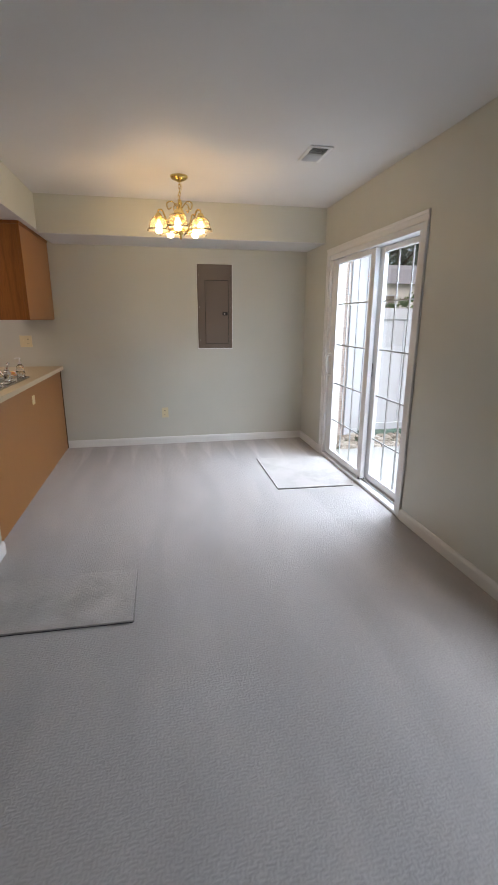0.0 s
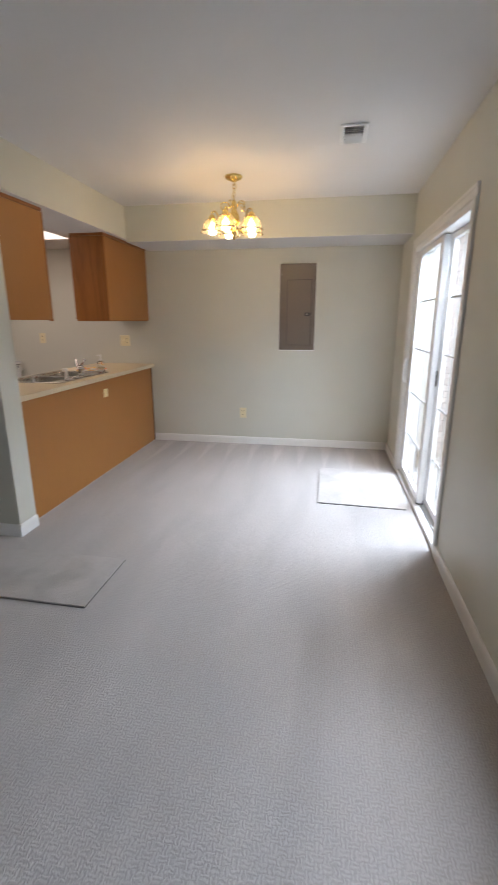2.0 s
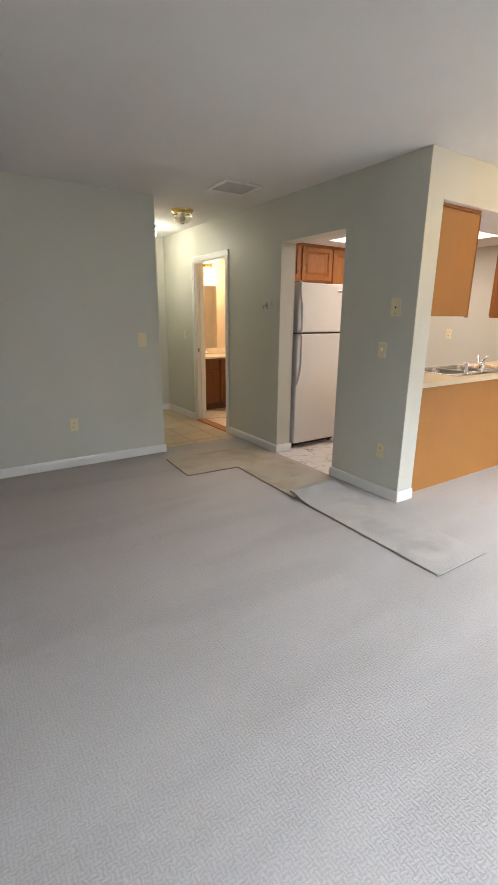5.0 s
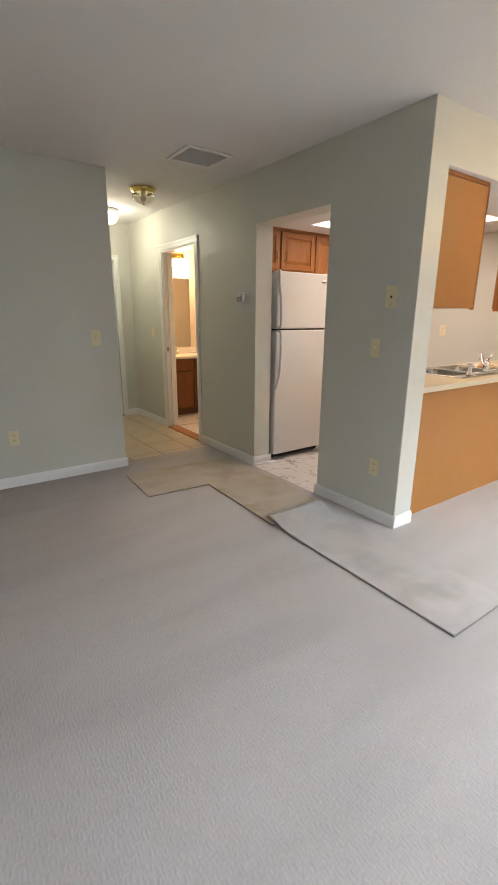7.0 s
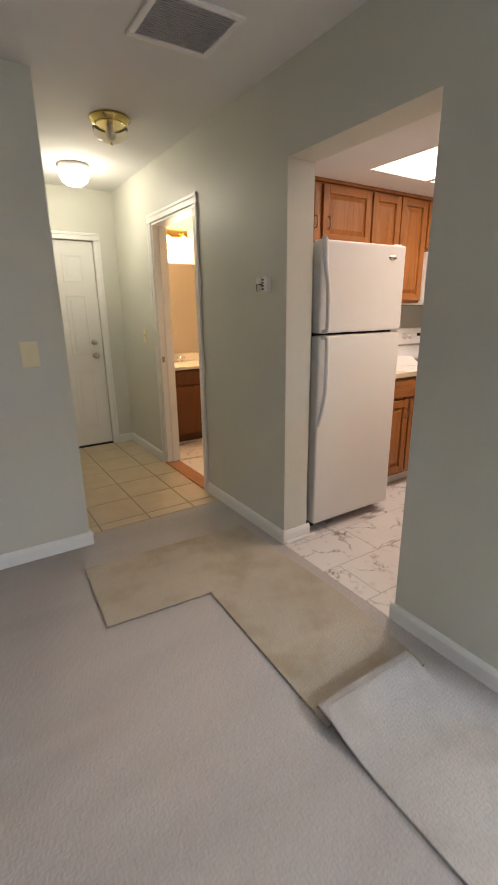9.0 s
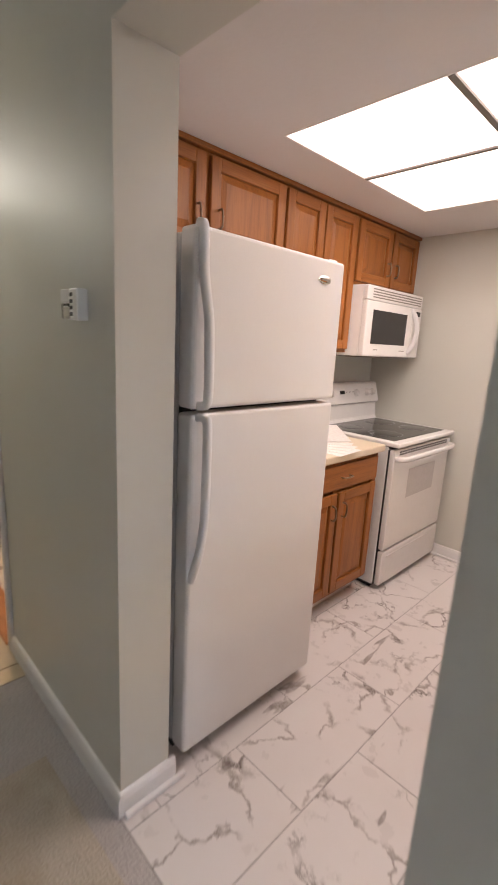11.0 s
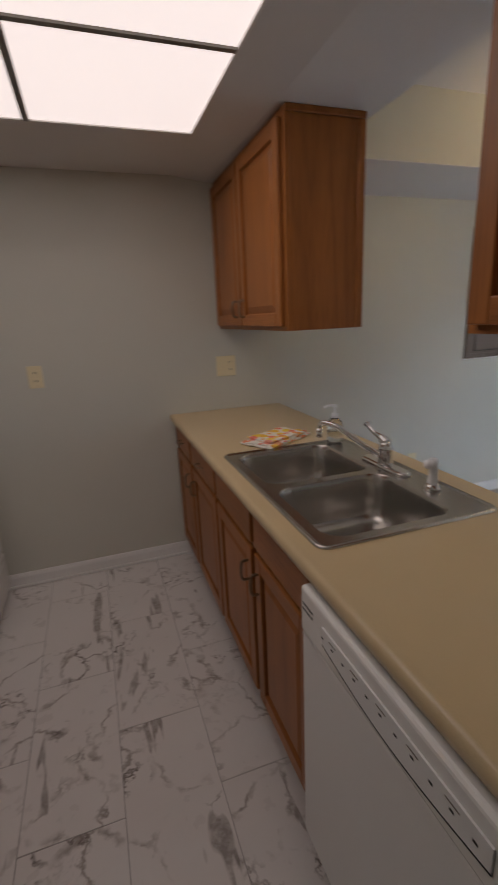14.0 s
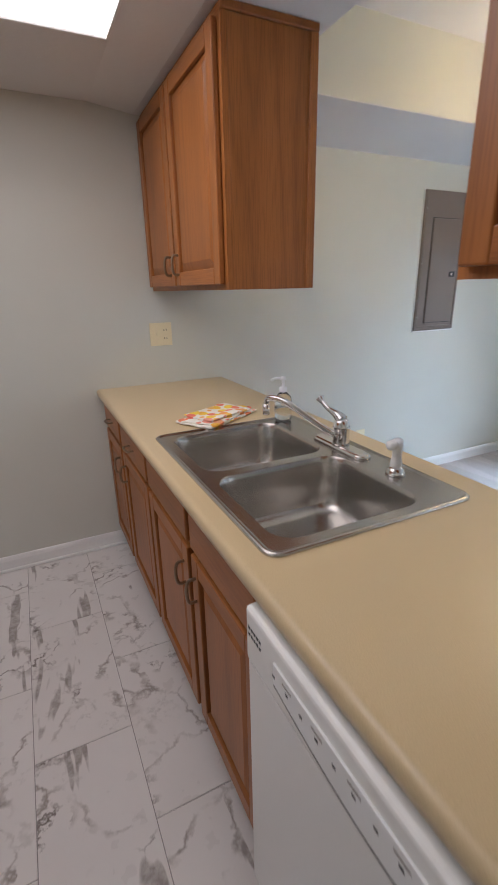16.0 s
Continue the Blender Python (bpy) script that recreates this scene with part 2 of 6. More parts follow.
def carpet(name, colour, stain=None, amount=0.0):
    """Low cut-and-loop carpet: rows of small loops, brushed lanes, and stains where there are any."""
    a = Mat(name, colour, 0.95)
    a.p.inputs["Specular IOR Level"].default_value = 0.1
    co = a.coords()
    nz = a.node("ShaderNodeTexNoise", Scale=60.0, Detail=3.0)
    a.link(co, nz.inputs["Vector"])
    sc = a.node("ShaderNodeVectorMath")
    sc.operation = "MULTIPLY_ADD"
    a.link(nz.outputs["Color"], sc.inputs[0])
    sc.inputs[1].default_value = (0.021, 0.021, 0.0)
    a.link(co, sc.inputs[2])
    # short loops in rows, every second row shifted, shade of their gaps painted dark
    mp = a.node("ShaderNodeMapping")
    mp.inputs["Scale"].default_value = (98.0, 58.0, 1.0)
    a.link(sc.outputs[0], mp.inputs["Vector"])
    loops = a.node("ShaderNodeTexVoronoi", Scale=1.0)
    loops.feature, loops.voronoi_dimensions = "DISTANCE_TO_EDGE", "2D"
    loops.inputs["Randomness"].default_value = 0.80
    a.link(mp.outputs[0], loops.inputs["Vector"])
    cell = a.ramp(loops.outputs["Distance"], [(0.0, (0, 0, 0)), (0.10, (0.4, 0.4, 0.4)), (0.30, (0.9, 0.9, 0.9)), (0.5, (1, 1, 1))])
    # woven squares, their ribs crossing from square to square
    ck = a.node("ShaderNodeTexChecker", Scale=1 / 0.024)
    a.link(sc.outputs[0], ck.inputs["Vector"])
    ribs = []
    for way in ("X", "Y"):
        wv = a.node("ShaderNodeTexWave", Scale=0.314 / 0.012, Distortion=0.0)
        wv.wave_type, wv.bands_direction = "BANDS", way
        a.link(sc.outputs[0], wv.inputs["Vector"])
        ribs.append(wv.outputs["Fac"])
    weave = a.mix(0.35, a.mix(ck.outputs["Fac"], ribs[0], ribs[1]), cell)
    fuzz = a.noise(co, 420.0, 3, 0.7)
    lane = a.ramp(a.noise(a.coords((1.1, 0.22, 1)), 3.2, 2, 0.5, 0.4), [(0.40, (0, 0, 0)), (0.56, (1, 1, 1))])
    blot = a.noise(co, 2.2, 4, 0.6)
    tone = a.mix(lane, shade(colour, 0.91), shade(colour, 1.05))
    tone = a.mix(blot, shade(colour, 0.93), tone)
    # shade in gaps and rib troughs is put into the colour
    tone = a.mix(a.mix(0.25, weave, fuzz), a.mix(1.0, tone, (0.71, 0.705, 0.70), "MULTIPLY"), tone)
    if name.startswith("pale"):
        # fan-shaped strokes of the vacuum cleaner before the dining wall
        sx = a.node("ShaderNodeSeparateXYZ")
        wob = a.node("ShaderNodeVectorMath")
        wob.operation = "MULTIPLY_ADD"
        nb = a.node("ShaderNodeTexNoise", Scale=0.9, Detail=1.0)
        a.link(co, nb.inputs["Vector"])
        a.link(nb.outputs["Color"], wob.inputs[0])
        wob.inputs[1].default_value = (0.10, 0.55, 0)
        a.link(co, wob.inputs[2])
        a.link(wob.outputs[0], sx.inputs[0])
        tri = a.node("ShaderNodeMath")
        tri.operation = "PINGPONG"
        a.link(sx.outputs[0], tri.inputs[0])
        tri.inputs[1].default_value = 0.13
        ty = a.node("ShaderNodeMapRange")
        a.link(sx.outputs[1], ty.inputs["Value"])
        ty.inputs["From Min"].default_value, ty.inputs["From Max"].default_value = 4.76, 6.21
        ty.inputs["To Min"].default_value, ty.inputs["To Max"].default_value = 0.135, 0.02
        gt = a.node("ShaderNodeMath")
        gt.operation = "SUBTRACT"
        a.link(tri.outputs[0], gt.inputs[0])
        a.link(ty.outputs[0], gt.inputs[1])
        fan = a.ramp(gt.outputs[0], [(0.0, (0, 0, 0)), (0.03, (1, 1, 1))])
        tone = a.mix(fan, tone, a.mix(1.0, tone, (1.15, 1.15, 1.15), "MULTIPLY"))
    if stain:
        where = a.ramp(a.noise(co, 3.4, 5, 0.62), [(0.46, (0, 0, 0)), (0.66, (amount, amount, amount))])
        tone = a.mix(where, tone, stain)
    a.base(tone)
    a.bump(a.mix(0.25, weave, fuzz), 0.65, 0.0032)
    return a.m


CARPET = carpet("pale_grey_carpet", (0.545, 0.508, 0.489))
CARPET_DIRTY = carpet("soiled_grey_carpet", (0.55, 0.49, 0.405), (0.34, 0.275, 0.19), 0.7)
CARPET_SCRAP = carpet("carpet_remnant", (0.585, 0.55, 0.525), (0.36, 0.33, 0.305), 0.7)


def marble():
    """White vinyl tile printed with broken grey-brown veins and a few broad slanting strokes."""
    a = Mat("marbled_vinyl_tile", (0.74, 0.72, 0.70), 0.30)
    co = a.coords((1, 1, 1), 7.0)
    white = a.mix(a.noise(co, 3.0, 5), (0.64, 0.60, 0.575), (0.74, 0.71, 0.69))

    def crackle(scale, bend, width):
        nz = a.node("ShaderNodeTexNoise", Scale=scale * 1.6, Detail=5.0, Roughness=0.62)
        a.link(co, nz.inputs["Vector"])
        mv = a.node("ShaderNodeVectorMath")
        mv.operation = "MULTIPLY_ADD"
        a.link(nz.outputs["Color"], mv.inputs[0])
        mv.inputs[1].default_value = (bend, bend, 0)
        a.link(co, mv.inputs[2])
        v = a.node("ShaderNodeTexVoronoi", Scale=scale)
        v.feature = "DISTANCE_TO_EDGE"
        a.link(mv.outputs[0], v.inputs["Vector"])
        return a.ramp(v.outputs["Distance"], [(0.0, (1, 1, 1)), (width * 0.35, (0.7, 0.7, 0.7)), (width, (0, 0, 0))])

    band = a.ramp(a.noise(a.coords((1.0, 1.0, 1), 3.0), 2.6, 3, 0.55), [(0.52, (0, 0, 0)), (0.60, (1, 1, 1))])
    fleck = a.ramp(a.noise(co, 13.0, 4, 0.65), [(0.42, (0, 0, 0)), (0.58, (1, 1, 1))])
    fine = a.mix(1.0, a.mix(1.0, crackle(8.0, 0.20, 0.075), band, "MULTIPLY"), fleck, "MULTIPLY")
    long = a.mix(1.0, crackle(3.4, 0.26, 0.035), a.ramp(a.noise(co, 6.0, 3, 0.6), [(0.46, (0, 0, 0)), (0.6, (0.9, 0.9, 0.9))]), "MULTIPLY")
    tc = a.coords((1, 1, 1), 9.0)
    rot = a.node("ShaderNodeMapping")
    rot.inputs["Rotation"].default_value = (0, 0, radians(-24))
    rot.inputs["Scale"].default_value = (5.5, 1.1, 1)
    a.link(tc, rot.inputs["Vector"])
    stroke = a.mix(1.0, a.ramp(a.noise(rot.outputs[0], 1.5, 3, 0.6, 0.3), [(0.625, (0, 0, 0)), (0.65, (0.9, 0.9, 0.9))]), a.ramp(a.noise(co, 26.0, 4, 0.7), [(0.3, (0.35, 0.35, 0.35)), (0.6, (1, 1, 1))]), "MULTIPLY")
    base = a.mix(stroke, white, (0.25, 0.215, 0.195))
    base = a.mix(long, base, (0.26, 0.22, 0.195))
    a.base(a.mix(fine, base, (0.13, 0.10, 0.085)))
    a.rough(a.ramp(a.noise(co, 12.0, 3), [(0.3, (0.26, 0.26, 0.26)), (0.7, (0.38, 0.38, 0.38))]))
    return a.m


MARBLE = marble()
GROUT = speckled("grey_joint", (0.30, 0.28, 0.27), 0.8)


def hall_tile():
    a = Mat("beige_ceramic_tile", (0.52, 0.42, 0.29), 0.38)
    co = a.coords((1, 1, 1), 4.0)
    a.base(a.mix(a.noise(co, 6.0, 5), (0.44, 0.34, 0.22), (0.60, 0.50, 0.36)))
    a.bump(a.noise(co, 40.0, 3), 0.1, 0.001)
    return a.m


HALLTILE = hall_tile()
GROUT_BROWN = speckled("brown_grout", (0.20, 0.14, 0.085), 0.9)


def glass(name, colour=(1, 1, 1), rough=0.0, ior=1.45):
    a = Mat(name, colour, rough)
    a.p.inputs["Transmission Weight"].default_value = 1.0
    a.p.inputs["IOR"].default_value = ior
    return a.m


GLASS = glass("window_glass", (0.97, 1.0, 0.99))
CLEAR = glass("clear_plastic", (0.97, 0.98, 0.98), 0.03, 1.4)
SHADEGLASS = Mat("ribbed_shade_glass", (1.0, 0.94, 0.80), 0.16)
SHADEGLASS.p.inputs["Transmission Weight"].default_value = 0.94
SHADEGLASS.p.inputs["IOR"].default_value = 1.14
SHADEGLASS = SHADEGLASS.m
FROSTED = Mat("frosted_shade_glass", (0.95, 0.86, 0.66), 0.35)
FROSTED.p.inputs["Transmission Weight"].default_value = 0.94
FROSTED = FROSTED.m
MIRROR = speckled("mirror", (0.85, 0.86, 0.85), 0.02, 10.0, 0.01, 1.0)


def glow(name, colour, strength):
    a = Mat(name, colour, 0.5)
    a.p.inputs["Emission Color"].default_value = (*colour, 1)
    a.p.inputs["Emission Strength"].default_value = strength
    return a


BULBGLOW = glow("lit_bulb", (1.0, 0.74, 0.40), 24.0).m
GLOBEGLOW = glow("lit_globe", (1.0, 0.97, 0.88), 5.0).m
BATHGLOW = glow("lit_bath_globe", (1.0, 0.80, 0.52), 14.0).m


def diffuser():
    """Prismatic lens of the kitchen light, a little brighter under its tubes."""
    a = glow("lit_prismatic_lens", (1.0, 0.90, 0.82), 1.0)
    co = a.coords()
    vor = a.node("ShaderNodeTexVoronoi", Scale=110.0)
    vor.distance = "CHEBYCHEV"
    vor.inputs["Randomness"].default_value = 0.0
    a.link(co, vor.inputs["Vector"])
    st = a.node("ShaderNodeMapRange")
    a.link(vor.outputs["Distance"], st.inputs["Value"])
    st.inputs["From Max"].default_value = 0.6
    st.inputs["To Min"].default_value, st.inputs["To Max"].default_value = KITCHEN * 0.24, KITCHEN * 0.43
    a.link(st.outputs[0], a.p.inputs["Emission Strength"])
    return a.m


LENS = diffuser()


def towel():
    a = Mat("printed_towel", (0.8, 0.75, 0.65), 0.9)
    co = a.coords()
    v = a.node("ShaderNodeTexVoronoi", Scale=26.0)
    a.link(co, v.inputs["Vector"])
    dots = a.ramp(v.outputs["Distance"], [(0.50, (1, 1, 1)), (0.58, (0, 0, 0))])
    sep = a.node("ShaderNodeSeparateColor")
    a.link(v.outputs["Color"], sep.inputs[0])
    hue = a.ramp(sep.outputs[0], [(0.15, (0.75, 0.20, 0.14)), (0.4, (0.80, 0.50, 0.04)), (0.75, (0.82, 0.62, 0.06)), (0.95, (0.72, 0.30, 0.22))])
    a.base(a.mix(dots, (0.80, 0.77, 0.70), hue))
    a.bump(a.noise(co, 500.0, 2), 0.3, 0.001)
    return a.m


TOWEL = towel()


def leaves(name, dark, light):
    a = Mat(name, light, 0.7)
    gi = a.t.nodes.new("ShaderNodeNewGeometry")
    a.base(a.ramp(gi.outputs["Random Per Island"], [(0.0, dark), (1.0, light)]))
    return a.m


# greens lightened, the distant haze put into the leaf colour
LEAF = leaves("hazed_tree_leaves", (0.11, 0.16, 0.11), (0.20, 0.27, 0.19))
SHRUB = leaves("shrub_leaves", (0.12, 0.18, 0.08), (0.24, 0.32, 0.16))
ROCKS = leaves("river_stones", (0.22, 0.17, 0.13), (0.50, 0.44, 0.37))
GRASS = speckled("lawn", (0.07, 0.11, 0.04), 0.95, 30.0, 0.3, 0.0, 0.6)


# ---- building helpers: all are given places in the world ----
ORIGIN = {}


def box(b, x0, x1, y0, y1, z0, z1, bevel=0.0, seg=1):
    """A box in the bmesh b, with its edges rounded off."""
    m = Matrix.LocRotScale(((x0 + x1) / 2, (y0 + y1) / 2, (z0 + z1) / 2), None, (abs(x1 - x0), abs(y1 - y0), abs(z1 - z0)))
    vs = bmesh.ops.create_cube(b, size=1.0, matrix=m)["verts"]
    if bevel:
        es = list({e for v in vs for e in v.link_edges})
        bmesh.ops.bevel(b, geom=es, offset=bevel, segments=seg, affect="EDGES", profile=0.5)
    return b


def boxes(*rows, bevel=0.0, seg=1):
    b = bmesh.new()
    for r in rows:
        box(b, *r, bevel=bevel, seg=seg)
    return b


def lathe(b, at, profile, seg=24, axis="z"):
    """A turned shape: profile rows of (radius, height along the axis)."""
    rings = []
    for r, h in profile:
        ring = []
        for i in range(seg):
            a = 2 * math.pi * i / seg
            c, s = r * math.cos(a), r * math.sin(a)
            p = {"z": (c, s, h), "x": (h, c, s), "y": (s, h, c)}[axis]
            ring.append(b.verts.new(Vector(at) + Vector(p)))
        rings.append(ring)
    for p, q in zip(rings, rings[1:]):
        for i in range(seg):
            f = b.faces.new((p[i], p[(i + 1) % seg], q[(i + 1) % seg], q[i]))
            f.smooth = True
    for ring, r in ((rings[0], profile[0][0]), (rings[-1], profile[-1][0])):
        if r > 1e-5:
            b.faces.new(ring)
    bmesh.ops.remove_doubles(b, verts=[v for r in rings for v in r], dist=1e-6)
    return b


def smooth_path(pts, n=6):
    """Points on a smooth line through pts."""
    P = [Vector(p) for p in pts]
    P = [2 * P[0] - P[1], *P, 2 * P[-1] - P[-2]]
    out = []
    for i in range(1, len(P) - 2):
        for k in range(n):
            t = k / n
            out.append(0.5 * ((2 * P[i]) + (P[i + 1] - P[i - 1]) * t + (2 * P[i - 1] - 5 * P[i] + 4 * P[i + 1] - P[i + 2]) * t * t
                              + (3 * P[i] - P[i - 1] - 3 * P[i + 1] + P[i + 2]) * t ** 3))
    return out + [P[-2]]


def sweep(b, path, ru, rv=None, seg=10, up=(0, 0, 1), square=False):
    """A bar along a path, with half-widths ru (across up) and rv; ru may be a function of 0 to 1."""
    rings = []
    for i, p in enumerate(path):
        t = (path[min(i + 1, len(path) - 1)] - path[max(i - 1, 0)]).normalized()
        u = t.cross(Vector(up))
        u = u.normalized() if u.length > 1e-4 else t.orthogonal().normalized()
        v = u.cross(t)
        a = ru(i / (len(path) - 1)) if callable(ru) else ru
        c = a if rv is None else rv
        ring = []
        for k in range(seg):
            g = 2 * math.pi * k / seg
            x, y = math.cos(g), math.sin(g)
            if square:
                m = max(abs(x), abs(y)) ** 0.75
                x, y = x / m, y / m
            ring.append(b.verts.new(p + u * a * x + v * c * y))
        rings.append(ring)
    for p, q in zip(rings, rings[1:]):
        for i in range(seg):
            b.faces.new((p[i], p[(i + 1) % seg], q[(i + 1) % seg], q[i])).smooth = True
    b.faces.new(rings[0]), b.faces.new(rings[-1])
    return b


def mesh_of(name, b, material, origin=(0, 0, 0)):
    bmesh.ops.recalc_face_normals(b, faces=b.faces)
    bmesh.ops.translate(b, verts=b.verts, vec=-Vector(origin))
    me = bpy.data.meshes.new(name)
    b.to_mesh(me)
    b.free()
    me.materials.append(material)
    return me


def thing(name, label, category, at, group=""):
    ob = new(name)
    ob.empty_display_size = 0.1
    ob.location = at
    ORIGIN[ob] = Vector(at)
    return tagged(ob, label, category, group)


def part(name, b, material, parent, label=""):
    """One mesh object under a thing or a part."""
    ob = new(name, mesh_of(name, b, material, ORIGIN[parent]))
    ob.parent = parent
    ORIGIN[ob] = ORIGIN[parent]
    return tagged(ob, label)


def solid(name, b, material, label, category, at, group=""):
    """A thing of one mesh."""
    ob = new(name, mesh_of(name, b, material, at))
    ob.location = at
    ORIGIN[ob] = Vector(at)
    return tagged(ob, label, category, group)


def structure(name, b, material, label="", category=""):
    ob = new(name, mesh_of(name, b, material))
    ORIGIN[ob] = Vector((0, 0, 0))
    return tagged(ob, label, category or name.split("_")[0], "", "structure")


# ---- large structure ----
W = 0.15
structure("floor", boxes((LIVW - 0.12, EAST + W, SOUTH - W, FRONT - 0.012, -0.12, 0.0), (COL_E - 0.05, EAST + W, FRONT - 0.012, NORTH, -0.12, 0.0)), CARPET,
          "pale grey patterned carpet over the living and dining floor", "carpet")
structure("ceiling", boxes((HALL_END - W, EAST + W, SOUTH - W, BACK, CEIL, CEIL + 0.1), (COL_E, EAST + W, BACK, NORTH + W, CEIL, CEIL + 0.1)), CEILING, "matt white lightly textured ceiling")
structure("ceiling_kitchen", boxes((KWEST, -2.97, BACK, NORTH, KCEIL, KCEIL + 0.06),
                                   (-2.97, -1.728, BACK, 3.76, KCEIL, KCEIL + 0.06), (-2.97, -1.728, 4.942, NORTH, KCEIL, KCEIL + 0.06)), CEILING, "lowered white ceiling over the kitchen")
# east wall, with the openings of the sliding door and the window
WNZ0, WNZ1, SLZ = 0.56, 2.02, 2.0
structure("wall_east", boxes((EAST, EAST + W, SOUTH, WN0, 0, CEIL), (EAST, EAST + W, WN0, WN1, 0, WNZ0), (EAST, EAST + W, WN0, WN1, WNZ1, CEIL),
                             (EAST, EAST + W, WN1, SL0, 0, CEIL), (EAST, EAST + W, SL0, SL1, SLZ, CEIL), (EAST, EAST + W, SL1, NORTH + W, 0, CEIL)), WALL, "sage grey painted wall around the sliding door")
structure("wall_north", boxes((KWEST - 0.1, EAST, NORTH, NORTH + W, 0, CEIL)), WALL, "sage grey painted wall of dining space and kitchen")
structure("wall_soffit", boxes((COL_E, EAST, 4.905, NORTH, SOFFIT, CEIL)), WALL, "boxed-in soffit painted sage grey", "soffit")
structure("wall_bulkhead", boxes((-1.53, COL_E, BACK, NORTH, 2.154, CEIL)), WALL, "bulkhead above the kitchen peninsula", "wall")
structure("ceiling_peninsula", boxes((-1.532, COL_E - 0.001, BACK + 0.001, NORTH - 0.001, 2.150, 2.1535)), CEILING, "white underside of the bulkhead")
slope = bmesh.new()
ends = [[slope.verts.new((x, y, z)) for x, z in ((-1.728, KCEIL), (-1.531, 2.1502), (-1.531, KCEIL + 0.06), (-1.728, KCEIL + 0.06))] for y in (BACK, NORTH)]
for i in range(4):
    slope.faces.new((ends[0][i], ends[0][(i + 1) % 4], ends[1][(i + 1) % 4], ends[1][i]))
slope.faces.new(ends[0]), slope.faces.new(ends[1])
structure("ceiling_slope", slope, CEILING, "white kitchen ceiling falling slightly to the bulkhead", "ceiling")
structure("ceiling_soffit", boxes((COL_E + 0.001, EAST - 0.001, 4.906, NORTH - 0.001, SOFFIT - 0.004, SOFFIT - 0.0005)), CEILING, "white underside of the soffit", "ceiling")
BD0, BD1, BDZ = -4.48, -3.71, 2.03
structure("wall_front", boxes((COL_W, COL_E, FRONT, BACK, 0, CEIL), (OPEN_W, COL_W, FRONT, BACK, 2.055, CEIL), (BD1, OPEN_W, FRONT, BACK, 0, CEIL),
                              (BD0, BD1, FRONT, BATH_S, BDZ, CEIL), (HALL_END, BD0, FRONT, BATH_S, 0, CEIL)), WALL, "sage grey wall with the kitchen opening and a bathroom door")
structure("wall_kitchen_west", boxes((KWEST - 0.1, KWEST, BACK, NORTH, 0, CEIL)), WALL, "painted wall behind the refrigerator and range")
structure("wall_west", boxes((LIVW - 0.12, LIVW, SOUTH, HALL_S, 0, CEIL), bevel=0.003), WALL, "sage grey living room wall ending at the hall")
structure("wall_hall_south", boxes((HALL_END, LIVW - 0.12, HALL_S - 0.12, HALL_S, 0, CEIL)), WALL)
structure("wall_south", boxes((LIVW - 0.12, EAST + W, SOUTH - W, SOUTH, 0, CEIL)), WALL)
FD0, FD1, FDZ = 2.0, 2.70, 2.0
structure("wall_hall_end", boxes((HALL_END - W, HALL_END, HALL_S - 0.12, FD0, 0, CEIL), (HALL_END - W, HALL_END, FD1, NORTH, 0, CEIL), (HALL_END - W, HALL_END, FD0, FD1, FDZ, CEIL)), WALL)
# bathroom shell
BATHPAINT = paint("cream_bath_paint", (0.62, 0.55, 0.45), 0.5)
structure("wall_bath_west", boxes((HALL_END, HALL_END + 0.01, BATH_S, 4.7, 0, CEIL)), BATHPAINT)
structure("wall_bath_north", boxes((HALL_END + 0.01, KWEST - 0.1, 4.7, 4.8, 0, CEIL)), BATHPAINT)
structure("wall_bath_east", boxes((KWEST - 0.112, KWEST - 0.1, BACK, 4.7, 0, CEIL)), BATHPAINT)
structure("ceiling_bath", boxes((HALL_END, KWEST - 0.1, BATH_S, 4.8, 2.40, 2.45)), CEILING)
structure("floor_bath", boxes((HALL_END, KWEST - 0.1, BACK - 0.06, 4.8, -0.1, 0.002)), MARBLE)
structure("floor_hall", boxes((HALL_END, LIVW - 0.121, HALL_S, BACK - 0.06, -0.12, -0.003)), GROUT_BROWN, "brown grout bed under the hall tiles")
structure("floor_kitchen", boxes((KWEST, COL_E - 0.05, FRONT - 0.012, NORTH, -0.12, -0.003)), GROUT, "thin grey joints of the kitchen floor")


def baseboard(rows, label="white wooden baseboard with a rounded top"):
    """Runs of baseboard: (axis, fixed face, direction off the wall, from, to)."""
    for axis, face, off, a, c in rows:
        b = bmesh.new()
        prof = [(0.0, 0.0), (0.015, 0.0), (0.015, 0.060), (0.011, 0.074), (0.007, 0.080), (0.0, 0.082)]
        ends = []
        for u in (a, c):
            ends.append([b.verts.new((face + off * d, u, z) if axis == "y" else (u, face + off * d, z)) for d, z in prof])
        n = len(prof)
        for i in range(n):
            b.faces.new((ends[0][i], ends[0][(i + 1) % n], ends[1][(i + 1) % n], ends[1][i]))
        b.faces.new(ends[0]), b.faces.new(ends[1])
        structure("baseboard", b, TRIM, label, "baseboard")


